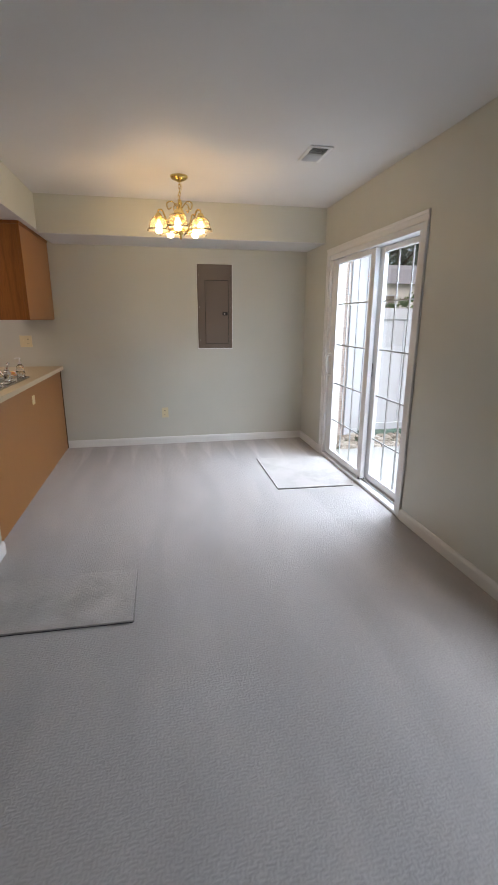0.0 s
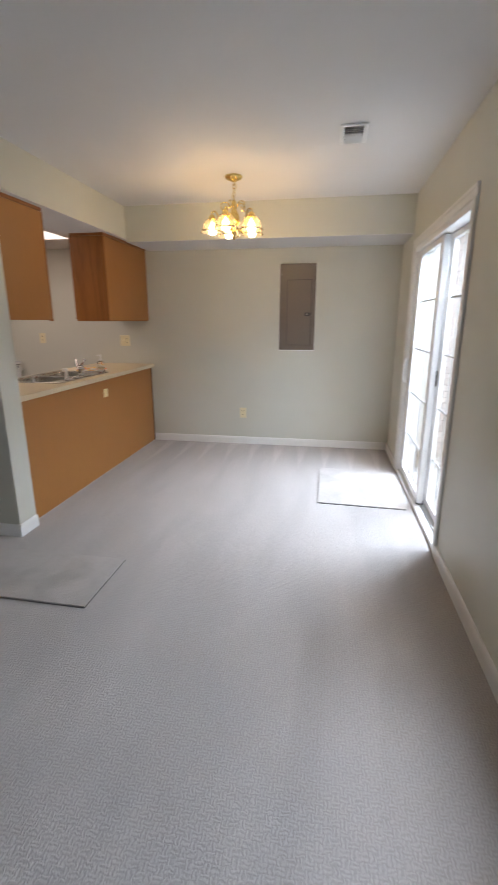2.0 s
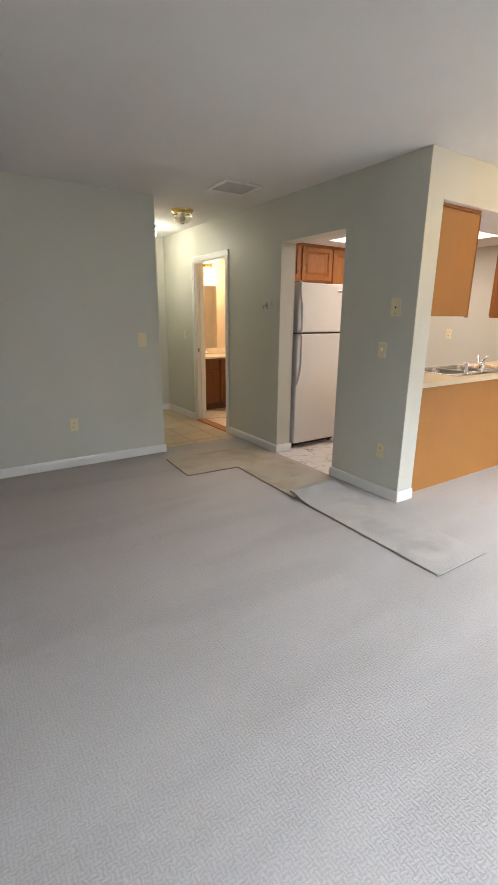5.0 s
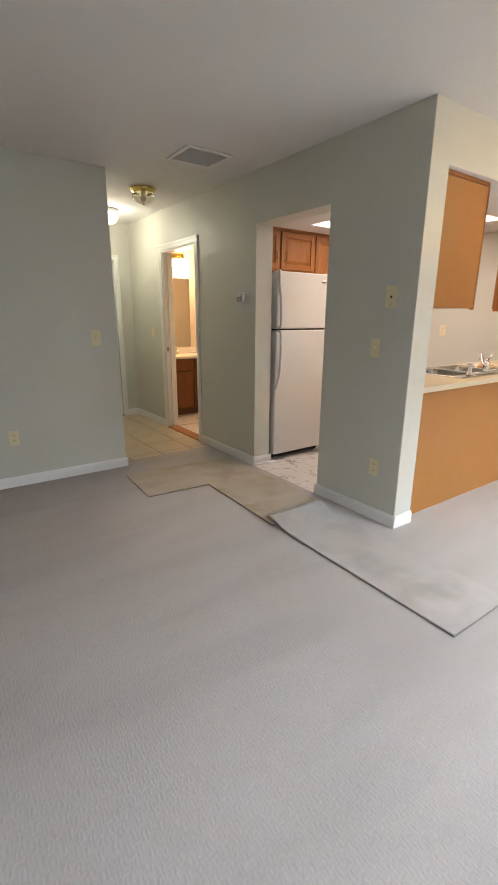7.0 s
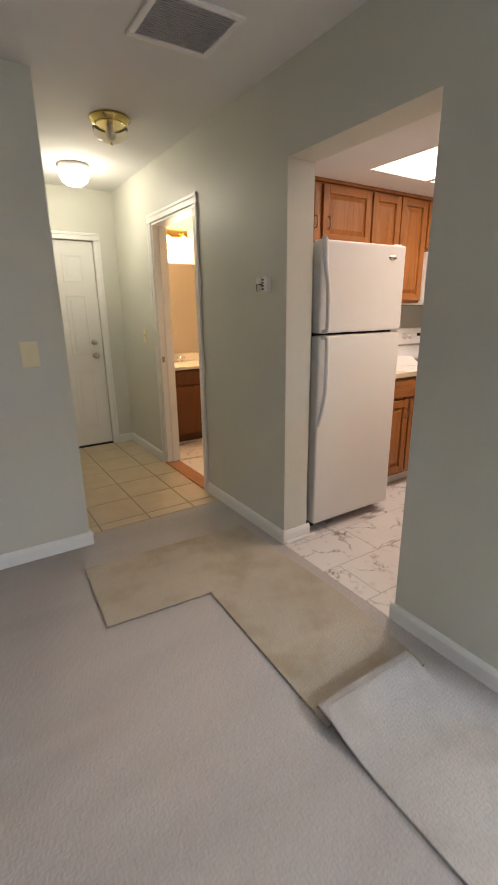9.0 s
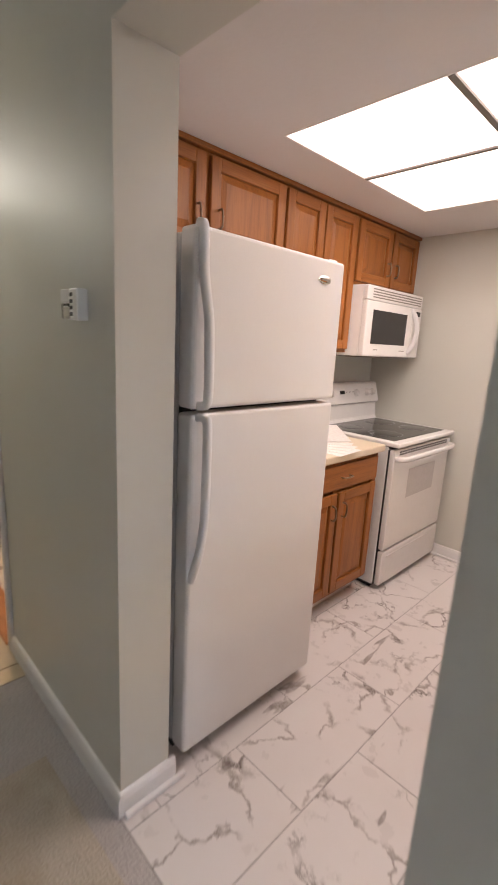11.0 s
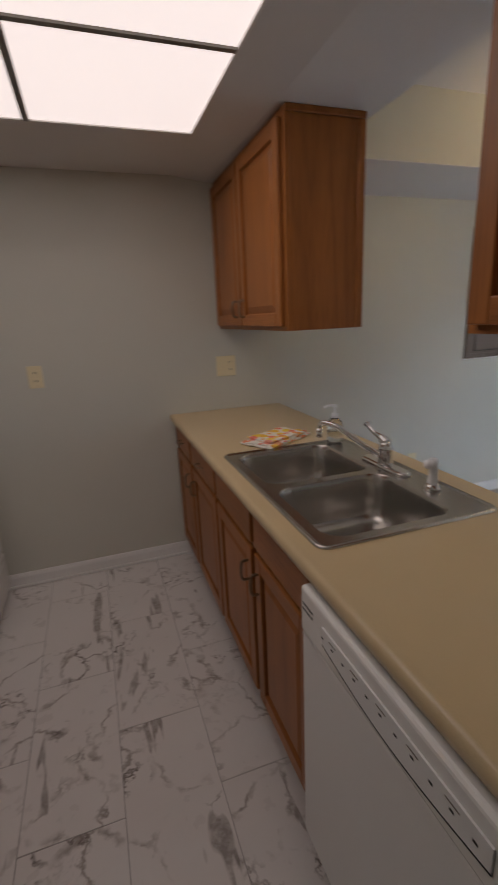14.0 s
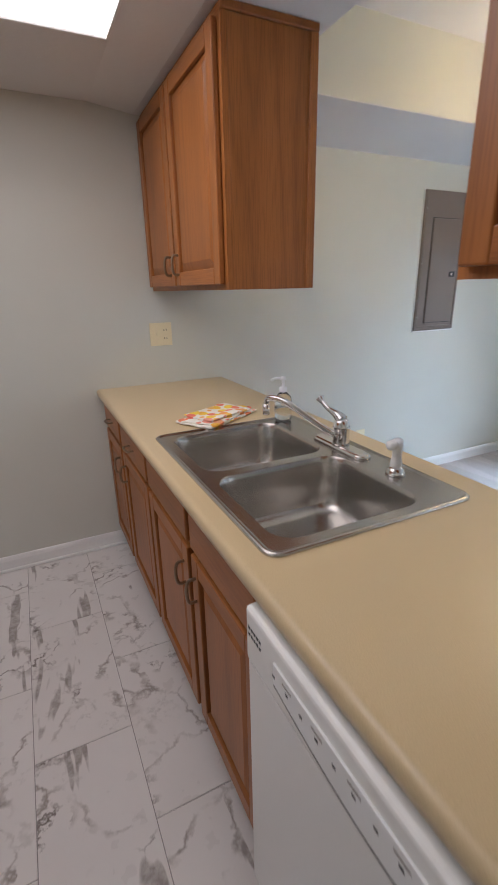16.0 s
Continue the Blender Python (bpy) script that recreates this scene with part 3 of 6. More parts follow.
baseboard([("y", EAST, -1, SOUTH, SL0 - 0.065), ("y", EAST, -1, SL1 + 0.065, NORTH), ("x", NORTH, -1, COL_E - 0.05, EAST - 0.016),
           ("x", FRONT, -1, COL_W - 0.015, COL_E + 0.015), ("y", COL_E, 1, FRONT, BACK + 0.0), ("y", COL_W, -1, FRONT, BACK),
           ("x", FRONT, -1, BD1 + 0.066, OPEN_W + 0.015), ("y", OPEN_W, 1, FRONT, BACK + 0.02), ("x", FRONT, -1, HALL_END + 0.016, BD0 - 0.066),
           ("y", HALL_END, 1, FD1 + 0.07, FRONT), ("y", LIVW, 1, SOUTH, HALL_S + 0.015), ("x", HALL_S, 1, HALL_END, LIVW),
           ("x", NORTH, -1, -3.1, -1.76), ("x", SOUTH, 1, LIVW, EAST)])
# a short loose length of shoe moulding beside the kitchen jamb
structure("trim", boxes((OPEN_W + 0.017, OPEN_W + 0.034, FRONT + 0.0, BACK + 0.05, 0.0, 0.02), bevel=0.005, seg=2), TRIM, "short white shoe moulding at the kitchen jamb", "trim")
structure("trim", boxes((-3.1, -1.76, NORTH - 0.030, NORTH - 0.0155, 0.0, 0.018), bevel=0.005, seg=2), TRIM, "white shoe moulding along the kitchen wall", "trim")


def casing(name, axis, face, off, a, c, top, bottom=None, w=0.065, label="white moulded casing"):
    """Flat moulded casing round an opening, butted at the corners."""
    rows = []
    d1, d2 = 0.011, 0.016
    z0 = 0.0 if bottom is None else bottom
    strips = [(a - w, a, z0, top), (c, c + w, z0, top), (a - w, c + w, top, top + w)]
    if bottom is not None:
        strips.append((a - w, c + w, bottom - w, bottom))
    b = bmesh.new()
    for i, (u0, u1, v0, v1) in enumerate(strips):
        for (e0, e1, d0, dd) in ((0.0, 1.0, 0.0, d1), (0.60, 0.97, d1 - 0.001, d2)):
            # the outer part of each strip stands a little prouder
            if i == 0:
                p0, p1, q0, q1 = u1 - (u1 - u0) * e1, u1 - (u1 - u0) * e0, v0, v1
            elif i == 1:
                p0, p1, q0, q1 = u0 + (u1 - u0) * e0, u0 + (u1 - u0) * e1, v0, v1
            elif i == 2:
                p0, p1, q0, q1 = u0, u1, v0 + (v1 - v0) * e0, v0 + (v1 - v0) * e1
            else:
                p0, p1, q0, q1 = u0, u1, v1 - (v1 - v0) * e1, v1 - (v1 - v0) * e0
            lo, hi = sorted((face + off * d0, face + off * dd))
            if axis == "y":
                box(b, lo, hi, p0, p1, q0, q1, bevel=0.003)
            else:
                box(b, p0, p1, lo, hi, q0, q1, bevel=0.003)
    return structure(name, b, TRIM, label, "trim")


casing("trim", "y", EAST, -1, SL0, SL1, SLZ - 0.012)
casing("trim", "y", EAST, -1, WN0, WN1, WNZ1, WNZ0, label="white moulded window casing")
casing("trim", "x", FRONT, -1, BD0, BD1, BDZ)
casing("trim", "x", BATH_S, 1, BD0, BD1 - 0.08, BDZ)
casing("trim", "y", HALL_END, 1, FD0, FD1, FDZ, label="white casing of the front door")
# jamb linings
structure("trim", boxes((BD0, BD0 + 0.018, FRONT, BATH_S, 0, BDZ), (BD1 - 0.018, BD1, FRONT, BATH_S, 0, BDZ), (BD0 + 0.018, BD1 - 0.018, FRONT, BATH_S, BDZ - 0.018, BDZ),
                        (BD0 + 0.018, BD0 + 0.03, FRONT + 0.05, FRONT + 0.085, 0, BDZ - 0.018)), TRIM, "white bathroom door jamb", "trim")
structure("trim", boxes((BD0, BD1, FRONT - 0.02, BACK - 0.06, 0.0, 0.012), bevel=0.004), THRESH, "worn oak threshold strip", "trim")


# ---- sliding door ----
def slider():
    d = tagged(thing("door_1", "white vinyl sliding patio door with gridded glass", "sliding door", (EAST + 0.07, (SL0 + SL1) / 2, 0)), kind="structure")
    x0, x1 = EAST - 0.004, EAST + W + 0.01
    part("frame", boxes((x0, x1, SL0, SL0 + 0.035, 0.0305, SLZ - 0.0555), (x0, x1, SL1 - 0.035, SL1, 0.0305, SLZ - 0.0555), (x0, x1, SL0, SL1, SLZ - 0.055, SLZ - 0.011), bevel=0.003), VINYL, d)
    part("sill", boxes((x0, x1, SL0, SL1, 0.0, 0.03), bevel=0.004), VINYL, d)
    part("track", boxes((EAST + 0.045, EAST + 0.052, SL0 + 0.035, SL1 - 0.035, 0.03, 0.045), (EAST + 0.105, EAST + 0.112, SL0 + 0.035, SL1 - 0.035, 0.03, 0.045), bevel=0.002), ALU, d, "worn aluminium track")
    for (a, c, xc, ga, gc) in ((3.83, SL1 - 0.036, EAST + 0.040, 3.91, 4.575), (SL0 + 0.036, 3.885, EAST + 0.092, 3.195, 3.78)):
        z0, z1, g0, g1 = 0.046, SLZ - 0.06, 0.105, 1.90
        p = part("panel", boxes((xc - 0.02, xc + 0.02, a, ga, z0, z1), (xc - 0.02, xc + 0.02, gc, c, z0, z1), (xc - 0.0195, xc + 0.0195, ga, gc, z0, g0), (xc - 0.0195, xc + 0.0195, ga, gc, g1, z1), bevel=0.003), VINYL, d)
        pane = part("pane", boxes((xc - 0.004, xc + 0.004, ga - 0.004, gc + 0.004, g0 - 0.004, g1 + 0.004)), GLASS, p)
        pane.visible_shadow = False
        for k in range(1, 3):
            y = ga + (gc - ga) * k / 3
            part("muntin", boxes((xc - 0.007, xc + 0.007, y - 0.0055, y + 0.0055, g0, g1)), MUNTIN, p)
        for z in (1.54, 1.165, 0.79, 0.42):
            part("muntin", boxes((xc - 0.0065, xc + 0.0065, ga, gc, z - 0.0055, z + 0.0055)), MUNTIN, p)
    b = bmesh.new()
    hx = EAST + 0.020
    sweep(b, smooth_path([(hx, 4.66, 0.86), (hx - 0.035, 4.66, 0.875), (hx - 0.045, 4.66, 0.96), (hx - 0.035, 4.66, 1.055), (hx, 4.66, 1.07)], 5), 0.011, 0.008, 8, (0, 1, 0))
    box(b, hx - 0.004, hx, 4.645, 4.675, 0.84, 1.09, bevel=0.002)
    part("handle", b, PLASTIC, d, "white pull handle")
    part("latch", boxes((EAST + 0.060, EAST + 0.072, 3.842, 3.856, 0.94, 1.05), bevel=0.003), SLOT, d, "dark inner latch")
    part("bumper", boxes((EAST + 0.03, EAST + 0.06, 3.855, 3.885, 1.90, 1.955), (EAST + 0.02, EAST + 0.07, 3.845, 3.872, 0.031, 0.06)), SLOT, d)


slider()


def window():
    d = tagged(thing("window_1", "white vinyl living room window", "window", (EAST + 0.07, (WN0 + WN1) / 2, WNZ0)), kind="structure")
    x0, x1 = EAST + 0.004, EAST + W
    part("window_frame", boxes((x0, x1, WN0, WN0 + 0.05, WNZ0, WNZ1), (x0, x1, WN1 - 0.05, WN1, WNZ0, WNZ1), (x0, x1, WN0 + 0.05, WN1 - 0.05, WNZ0, WNZ0 + 0.05), (x0, x1, WN0 + 0.05, WN1 - 0.05, WNZ1 - 0.05, WNZ1),
                               (EAST + 0.05, EAST + 0.1, 0.96, 1.01, WNZ0 + 0.05, WNZ1 - 0.05), bevel=0.003), VINYL, d)
    for a, c in ((WN0 + 0.05, 0.96), (1.01, WN1 - 0.05)):
        pane = part("pane", boxes((EAST + 0.07, EAST + 0.076, a - 0.003, c + 0.003, WNZ0 + 0.047, WNZ1 - 0.047)), GLASS, d)
        pane.visible_shadow = False


window()


def panel_door(name, label, y0, y1, z0, z1, xf, off, mat):
    """A six-panel door leaf in a plane of constant x; off: the way its face looks."""
    d = tagged(thing(name, label, "door", (xf, (y0 + y1) / 2, z0)), kind="structure")
    lo, hi = sorted((xf, xf - off * 0.04))
    w, b = y1 - y0, bmesh.new()
    box(b, lo, hi, y0, y1, z0, z1, bevel=0.002)
    part("leaf", b, mat, d)
    cols = ((y0 + 0.11, y0 + w / 2 - 0.05), (y0 + w / 2 + 0.05, y1 - 0.11))
    for (p, q) in ((0.22, 0.78), (0.93, 1.50), (1.62, 1.86)):
        for a, c in cols:
            b = bmesh.new()
            l2, h2 = sorted((xf - off * 0.001, xf + off * 0.004))
            for r in ((a, c, z0 + p, z0 + p + 0.016), (a, c, z0 + q - 0.016, z0 + q), (a, a + 0.016, z0 + p, z0 + q), (c - 0.016, c, z0 + p, z0 + q)):
                box(b, l2, h2, *r, bevel=0.002)
            box(b, l2, h2 - 0.001 if off > 0 else h2, a + 0.04, c - 0.04, z0 + p + 0.04, z0 + q - 0.04, bevel=0.003)
            part("door_panel", b, mat, d)
    return d


d = panel_door("door_2", "white six-panel front door with brass hardware", FD0 + 0.002, FD1 - 0.002, 0.012, FDZ - 0.004, HALL_END - 0.03, 1, TRIM)
for z, r in ((0.93, 0.027), (1.06, 0.022)):
    b = bmesh.new()
    lathe(b, (HALL_END - 0.03, FD1 - 0.08, z), [(0.03, 0.0), (0.03, 0.006), (0.011, 0.01), (0.011, 0.03), (r, 0.042), (r, 0.055), (r * 0.6, 0.064), (0.0, 0.066)], 18, "x")
    part("door_handle", b, NICKEL, d, "round metal knob")
part("sweep", boxes((HALL_END - 0.03, HALL_END - 0.02, FD0 + 0.002, FD1 - 0.002, 0.0, 0.014)), SLOT, d, "dark door sweep")


# ---- loose carpet ----
def rug(name, outline, label, mat, h=0.011, curl=None):
    """A cut piece of carpet on a dark backing; curl(x, y): how far it lifts."""
    cx = sum(p[0] for p in outline) / len(outline)
    cy = sum(p[1] for p in outline) / len(outline)
    t = thing(name, label, "carpet", (cx, cy, 0.0))
    for nm, z0, z1, inset, m in (("backing", 0.001, 0.0045, 0.0, BACKING), ("top_layer", 0.0045, h, 0.003, mat)):
        b = bmesh.new()
        pts = [(x + (cx - x) * inset, y + (cy - y) * inset) for x, y in outline]
        low = b.faces.new([b.verts.new((x, y, z0)) for x, y in pts])
        if curl:
            bmesh.ops.triangulate(b, faces=[low])
            bmesh.ops.subdivide_edges(b, edges=b.edges[:], cuts=18, use_grid_fill=True)
        ext = bmesh.ops.extrude_face_region(b, geom=b.faces[:])
        for v in ext["geom"]:
            if isinstance(v, bmesh.types.BMVert):
                v.co.z = z1
        if curl:
            for v in b.verts:
                v.co.z += curl(v.co.x, v.co.y)
        part(nm, b, m, t)
    return t


rug("carpet_scrap", [(0.808, 3.813), (1.478, 3.785), (1.50, 4.66), (0.808, 4.688)], "rectangular scrap of grey carpet lying by the sliding door", CARPET_SCRAP)
rug("carpet_runner", [(-1.66, 2.288), (-0.31, 2.262), (-0.308, 2.732), (-1.05, 2.728), (-1.655, 2.745)], "loose strip of grey carpet with one end curling up", CARPET_SCRAP, 0.013,
    lambda x, y: 0.06 * max(0.0, min(1.0, (-1.38 - x) / 0.27)) ** 2.0 - 0.02 * max(0.0, min(1.0, (-1.60 - x) / 0.06)) ** 2 + 0.012 * max(0.0, (-1.1 - x)) * max(0.0, y - 2.4))
rug("hall_carpet_piece", [(-3.06, 1.835), (-2.52, 1.803), (-2.485, 2.312), (-1.60, 2.285), (-1.60, 2.80), (-2.1, 2.845), (-3.02, 2.822)], "stained cut piece of grey carpet before the kitchen opening", CARPET_DIRTY)


# ---- small wall and ceiling fittings ----
def plate(name, label, at, face, kind, group="", w=0.072, h=0.116):
    """A wall plate: at is its middle, on a wall that looks along face ('x+', 'y-', ...)."""
    t = thing(name, label, kind, at, group)
    x, y, z = at
    sgn = 1 if face[1] == "+" else -1

    def put(u0, u1, v0, v1, d0, d1, bev=0.0):
        a, c = sorted((sgn * d0, sgn * d1))
        b = bmesh.new()
        if face[0] == "x":
            box(b, x + a, x + c, y + u0, y + u1, z + v0, z + v1, bevel=bev, seg=2)
        else:
            box(b, x + u0, x + u1, y + a, y + c, z + v0, z + v1, bevel=bev, seg=2)
        return b

    part("cover", put(-w / 2, w / 2, -h / 2, h / 2, 0.0, 0.006, 0.0025), IVORY, t)
    gangs = (0.0,) if w < 0.1 else (-0.023, 0.023)
    for i, g in enumerate(gangs):
        if name == "outlet" or (name == "switch_and_outlet" and i == 1):
            for dz in (-0.021, 0.021):
                r = part("receptacle", put(g - 0.016, g + 0.016, dz - 0.014, dz + 0.014, 0.006, 0.008, 0.0008), IVORY, t)
                part("slots", put(g - 0.008, g - 0.005, dz - 0.004, dz + 0.006, 0.008, 0.0085), SLOT, r)
                part("slots", put(g + 0.005, g + 0.008, dz - 0.004, dz + 0.006, 0.008, 0.0085), SLOT, r)
        elif name == "phone_plate":
            part("jack", put(-0.007, 0.007, -0.008, 0.006, 0.006, 0.0075), SLOT, t)
            part("screw", put(-0.003, 0.003, -0.048, -0.042, 0.006, 0.0072), SLOT, t)
        elif name != "blank_plate":
            part("toggle", put(g - 0.005, g + 0.005, -0.004, 0.014, 0.006, 0.017, 0.001), IVORY, t)
    return t


plate("outlet", "ivory duplex outlet low on the dining wall", (-0.095, NORTH, 0.366), "y-", "outlet")
plate("outlet", "ivory duplex outlet under the living room window", (EAST, 1.94, 0.39), "x-", "outlet")
plate("outlet", "ivory duplex outlet low on the column", (-1.325, FRONT, 0.367), "y-", "outlet")
plate("light_switch", "ivory toggle switch on the column", (-1.393, FRONT, 1.146), "y-", "switch")
plate("phone_plate", "ivory phone jack plate on the column", (-1.303, FRONT, 1.455), "y-", "wall plate", "", 0.085, 0.13)
plate("light_switch", "white toggle switch by the hall corner", (LIVW, 1.757, 1.155), "x+", "switch", "", 0.085, 0.13)
plate("outlet", "ivory duplex outlet on the living room wall", (LIVW, 1.052, 0.398), "x+", "outlet")
plate("light_switch", "ivory switch beside the bathroom door", (-4.80, FRONT, 1.14), "y-", "switch")
plate("switch_and_outlet", "ivory double plate with switch and outlet", (-1.484, NORTH, 1.17), "y-", "wall plate", "", 0.118, 0.118)
plate("outlet", "ivory outlet on the kitchen end wall", (-2.53, NORTH, 1.19), "y-", "outlet")
plate("blank_plate", "ivory plate on the peninsula's back panel", (-1.179, 4.33, 0.745), "x+", "wall plate", "", 0.072, 0.075)


def breaker_panel():
    x0, x1, z0, z1 = 0.307, 0.688, 1.085, 1.968
    t = thing("breaker_panel", "grey metal electrical breaker panel with closed door", "breaker panel", ((x0 + x1) / 2, NORTH, z0))
    part("surround", boxes((x0 - 0.007, x0, NORTH - 0.005, NORTH, z0 - 0.007, z1 + 0.004), (x1, x1 + 0.006, NORTH - 0.005, NORTH, z0 - 0.007, z1 + 0.004), (x0, x1, NORTH - 0.005, NORTH, z0 - 0.009, z0), bevel=0.001), TRIM, t, "pale plaster edge")
    part("cover", boxes((x0, x1, NORTH - 0.012, NORTH, z0, z1), bevel=0.006, seg=2), BREAKER, t)
    dx0, dx1, dz0, dz1 = x0 + 0.085, x1 - 0.045, z0 + 0.055, z1 - 0.165
    dr = part("door", boxes((dx0, dx1, NORTH - 0.020, NORTH - 0.012, dz0, dz1), bevel=0.003, seg=2), BREAKER, t)
    # proud black strips paint the shade of a recessed seam
    for r in ((dx0 - 0.004, dx0, dz0 - 0.004, dz1 + 0.004), (dx1, dx1 + 0.005, dz0 - 0.004, dz1 + 0.004), (dx0, dx1, dz1, dz1 + 0.005), (dx0, dx1, dz0 - 0.004, dz0)):
        part("seam", boxes((r[0], r[1], NORTH - 0.0128, NORTH - 0.0118, r[2], r[3])), SLOT, t, "black strip standing for the shaded seam round the door")
    for r in ((x0 + 0.012, x0 + 0.018, z0 + 0.03, z1 - 0.03), (x1 - 0.024, x1 - 0.016, z0 + 0.03, z1 - 0.03), (x0 + 0.03, x1 - 0.03, z0 + 0.022, z0 + 0.032)):
        part("rib", boxes((r[0], r[1], NORTH - 0.016, NORTH - 0.0118, r[2], r[3]), bevel=0.0018, seg=2), BREAKER, t)
    lt = part("latch", boxes((dx1 - 0.065, dx1 - 0.008, NORTH - 0.024, NORTH - 0.02, 1.44, 1.475), bevel=0.002), SLOT, dr, "black latch")
    part("catch", boxes((dx1 - 0.05, dx1 - 0.036, NORTH - 0.028, NORTH - 0.0238, 1.449, 1.466), bevel=0.002), NICKEL, dr)
    for x in (x0 + 0.018, x1 - 0.018):
        for z in (z0 + 0.09, (z0 + z1) / 2, z1 - 0.11):
            b = bmesh.new()
            lathe(b, (x, NORTH - 0.012, z), [(0.006, 0.0), (0.006, -0.002), (0.003, -0.004), (0, -0.004)], 10, "y")
            part("screw", b, SCREW, t)


breaker_panel()


def ceiling_vent():
    x0, x1, y0, y1 = 0.849, 1.003, 3.378, 3.655
    t = thing("ceiling_vent", "small white metal ceiling register with open slats", "air vent", ((x0 + x1) / 2, (y0 + y1) / 2, CEIL))
    part("backing", boxes((x0 + 0.02, x1 - 0.02, y0 + 0.02, y1 - 0.02, CEIL - 0.002, CEIL)), SLOT, t)
    part("frame", boxes((x0, x0 + 0.025, y0, y1, CEIL - 0.010, CEIL), (x1 - 0.025, x1, y0, y1, CEIL - 0.010, CEIL), (x0 + 0.025, x1 - 0.025, y0, y0 + 0.025, CEIL - 0.010, CEIL),
                        (x0 + 0.025, x1 - 0.025, y1 - 0.025, y1, CEIL - 0.010, CEIL), (x0 + 0.025, x1 - 0.025, 3.512, 3.524, CEIL - 0.010, CEIL), bevel=0.003), TRIM, t)
    for i in range(9):
        b = bmesh.new()
        y = y0 + 0.036 + i * 0.027
        box(b, x0 + 0.026, x1 - 0.026, -0.009, 0.009, -0.0006, 0.0006)
        bmesh.ops.transform(b, matrix=pose(0, y, CEIL - 0.007, 42 if i < 5 else -42), verts=b.verts)
        part("slat", b, TRIM, t)


ceiling_vent()


def return_grille():
    x0, x1, y0, y1 = -2.864, -2.52, 2.226, 2.592
    t = thing("return_grille", "white stamped metal return air grille in the ceiling", "air vent", ((x0 + x1) / 2, (y0 + y1) / 2, CEIL))
    part("backing", boxes((x0 + 0.02, x1 - 0.02, y0 + 0.02, y1 - 0.02, CEIL - 0.002, CEIL)), GRILLE, t)
    part("frame", boxes((x0, x0 + 0.03, y0, y1, CEIL - 0.012, CEIL), (x1 - 0.03, x1, y0, y1, CEIL - 0.012, CEIL), (x0 + 0.03, x1 - 0.03, y0, y0 + 0.03, CEIL - 0.012, CEIL), (x0 + 0.03, x1 - 0.03, y1 - 0.03, y1, CEIL - 0.012, CEIL), bevel=0.004), TRIM, t)
    n = 22
    for i in range(n):
        b = bmesh.new()
        box(b, -0.008, 0.008, y0 + 0.03, y1 - 0.03, -0.0006, 0.0006)
        bmesh.ops.transform(b, matrix=pose(x0 + 0.038 + i * (x1 - x0 - 0.076) / (n - 1), 0, CEIL - 0.007, 0, 38), verts=b.verts)
        part("slat", b, TRIM, t)


return_grille()


def flush_light(at, label, lit):
    t = thing("ceiling_light", label, "ceiling light", at)
    b = bmesh.new()
    lathe(b, at, [(0.0, 0.0), (0.115, 0.0), (0.12, -0.012), (0.105, -0.022), (0.10, -0.034), (0.085, -0.04), (0.0, -0.04)], 32)
    part("pan", b, TRIM if lit else BRASS, t, "white metal pan" if lit else "polished brass pan")
    b = bmesh.new()
    lathe(b, at, [(0.088, -0.036), (0.105, -0.055), (0.108, -0.08), (0.092, -0.115), (0.06, -0.14), (0.02, -0.15), (0.0, -0.15)] if lit else
          [(0.086, -0.038), (0.10, -0.055), (0.096, -0.085), (0.07, -0.112), (0.035, -0.125), (0.0, -0.127)], 32)
    part("shade", b, GLOBEGLOW if lit else SHADEGLASS, t, "glowing white glass globe" if lit else "clear ribbed glass shade")
    if not lit:
        b = bmesh.new()
        lathe(b, at, [(0.0, -0.04), (0.018, -0.04), (0.016, -0.055), (0.028, -0.075), (0.022, -0.098), (0.0, -0.105)], 16)
        part("bulb", b, PLASTIC, t, "unlit white bulb")
        b = bmesh.new()
        lathe(b, at, [(0.0, -0.124), (0.008, -0.126), (0.006, -0.138), (0.0, -0.142)], 12)
        part("finial", b, BRASS, t)
    return t


flush_light((-3.735, 2.415, CEIL), "unlit brass flush ceiling light with a clear glass bowl", False)
flush_light((-4.75, 2.43, CEIL), "lit white globe ceiling light in the hall", True)
point_lamp("hall_lamp", (-4.75, 2.43, CEIL - 0.22), WARM * 0.5, (0.95, 1.0, 0.84), 0.08)


def thermostat():
    t = thing("thermostat", "white wall thermostat with clear side cover", "thermostat", (-2.88, FRONT, 1.51))
    body = part("body", boxes((-2.868, -2.822, FRONT - 0.030, FRONT, 1.452, 1.530), bevel=0.004, seg=2), PLASTIC, t)
    for k in range(4):
        part("vent", boxes((-2.863, -2.848, FRONT - 0.0312, FRONT - 0.0298, 1.462 + k * 0.016, 1.471 + k * 0.016)), SLOT, body)
    part("side_plate", boxes((-2.930, -2.880, FRONT - 0.008, FRONT, 1.454, 1.530), (-2.930, -2.880, FRONT - 0.027, FRONT - 0.0082, 1.497, 1.530), bevel=0.002), PLASTIC, t, "white side plate")
    part("clear_cover", boxes((-2.929, -2.881, FRONT - 0.026, FRONT - 0.0085, 1.456, 1.4955), bevel=0.003), CLEAR, t, "clear plastic cover")
    part("lever", boxes((-2.924, -2.886, FRONT - 0.021, FRONT - 0.0085, 1.460, 1.486), bevel=0.002), NICKEL, t, "metal dial lever")
    part("scale_bar", boxes((-2.926, -2.884, FRONT - 0.0095, FRONT - 0.0078, 1.489, 1.494)), SLOT, t, "dark printed scale")


thermostat()


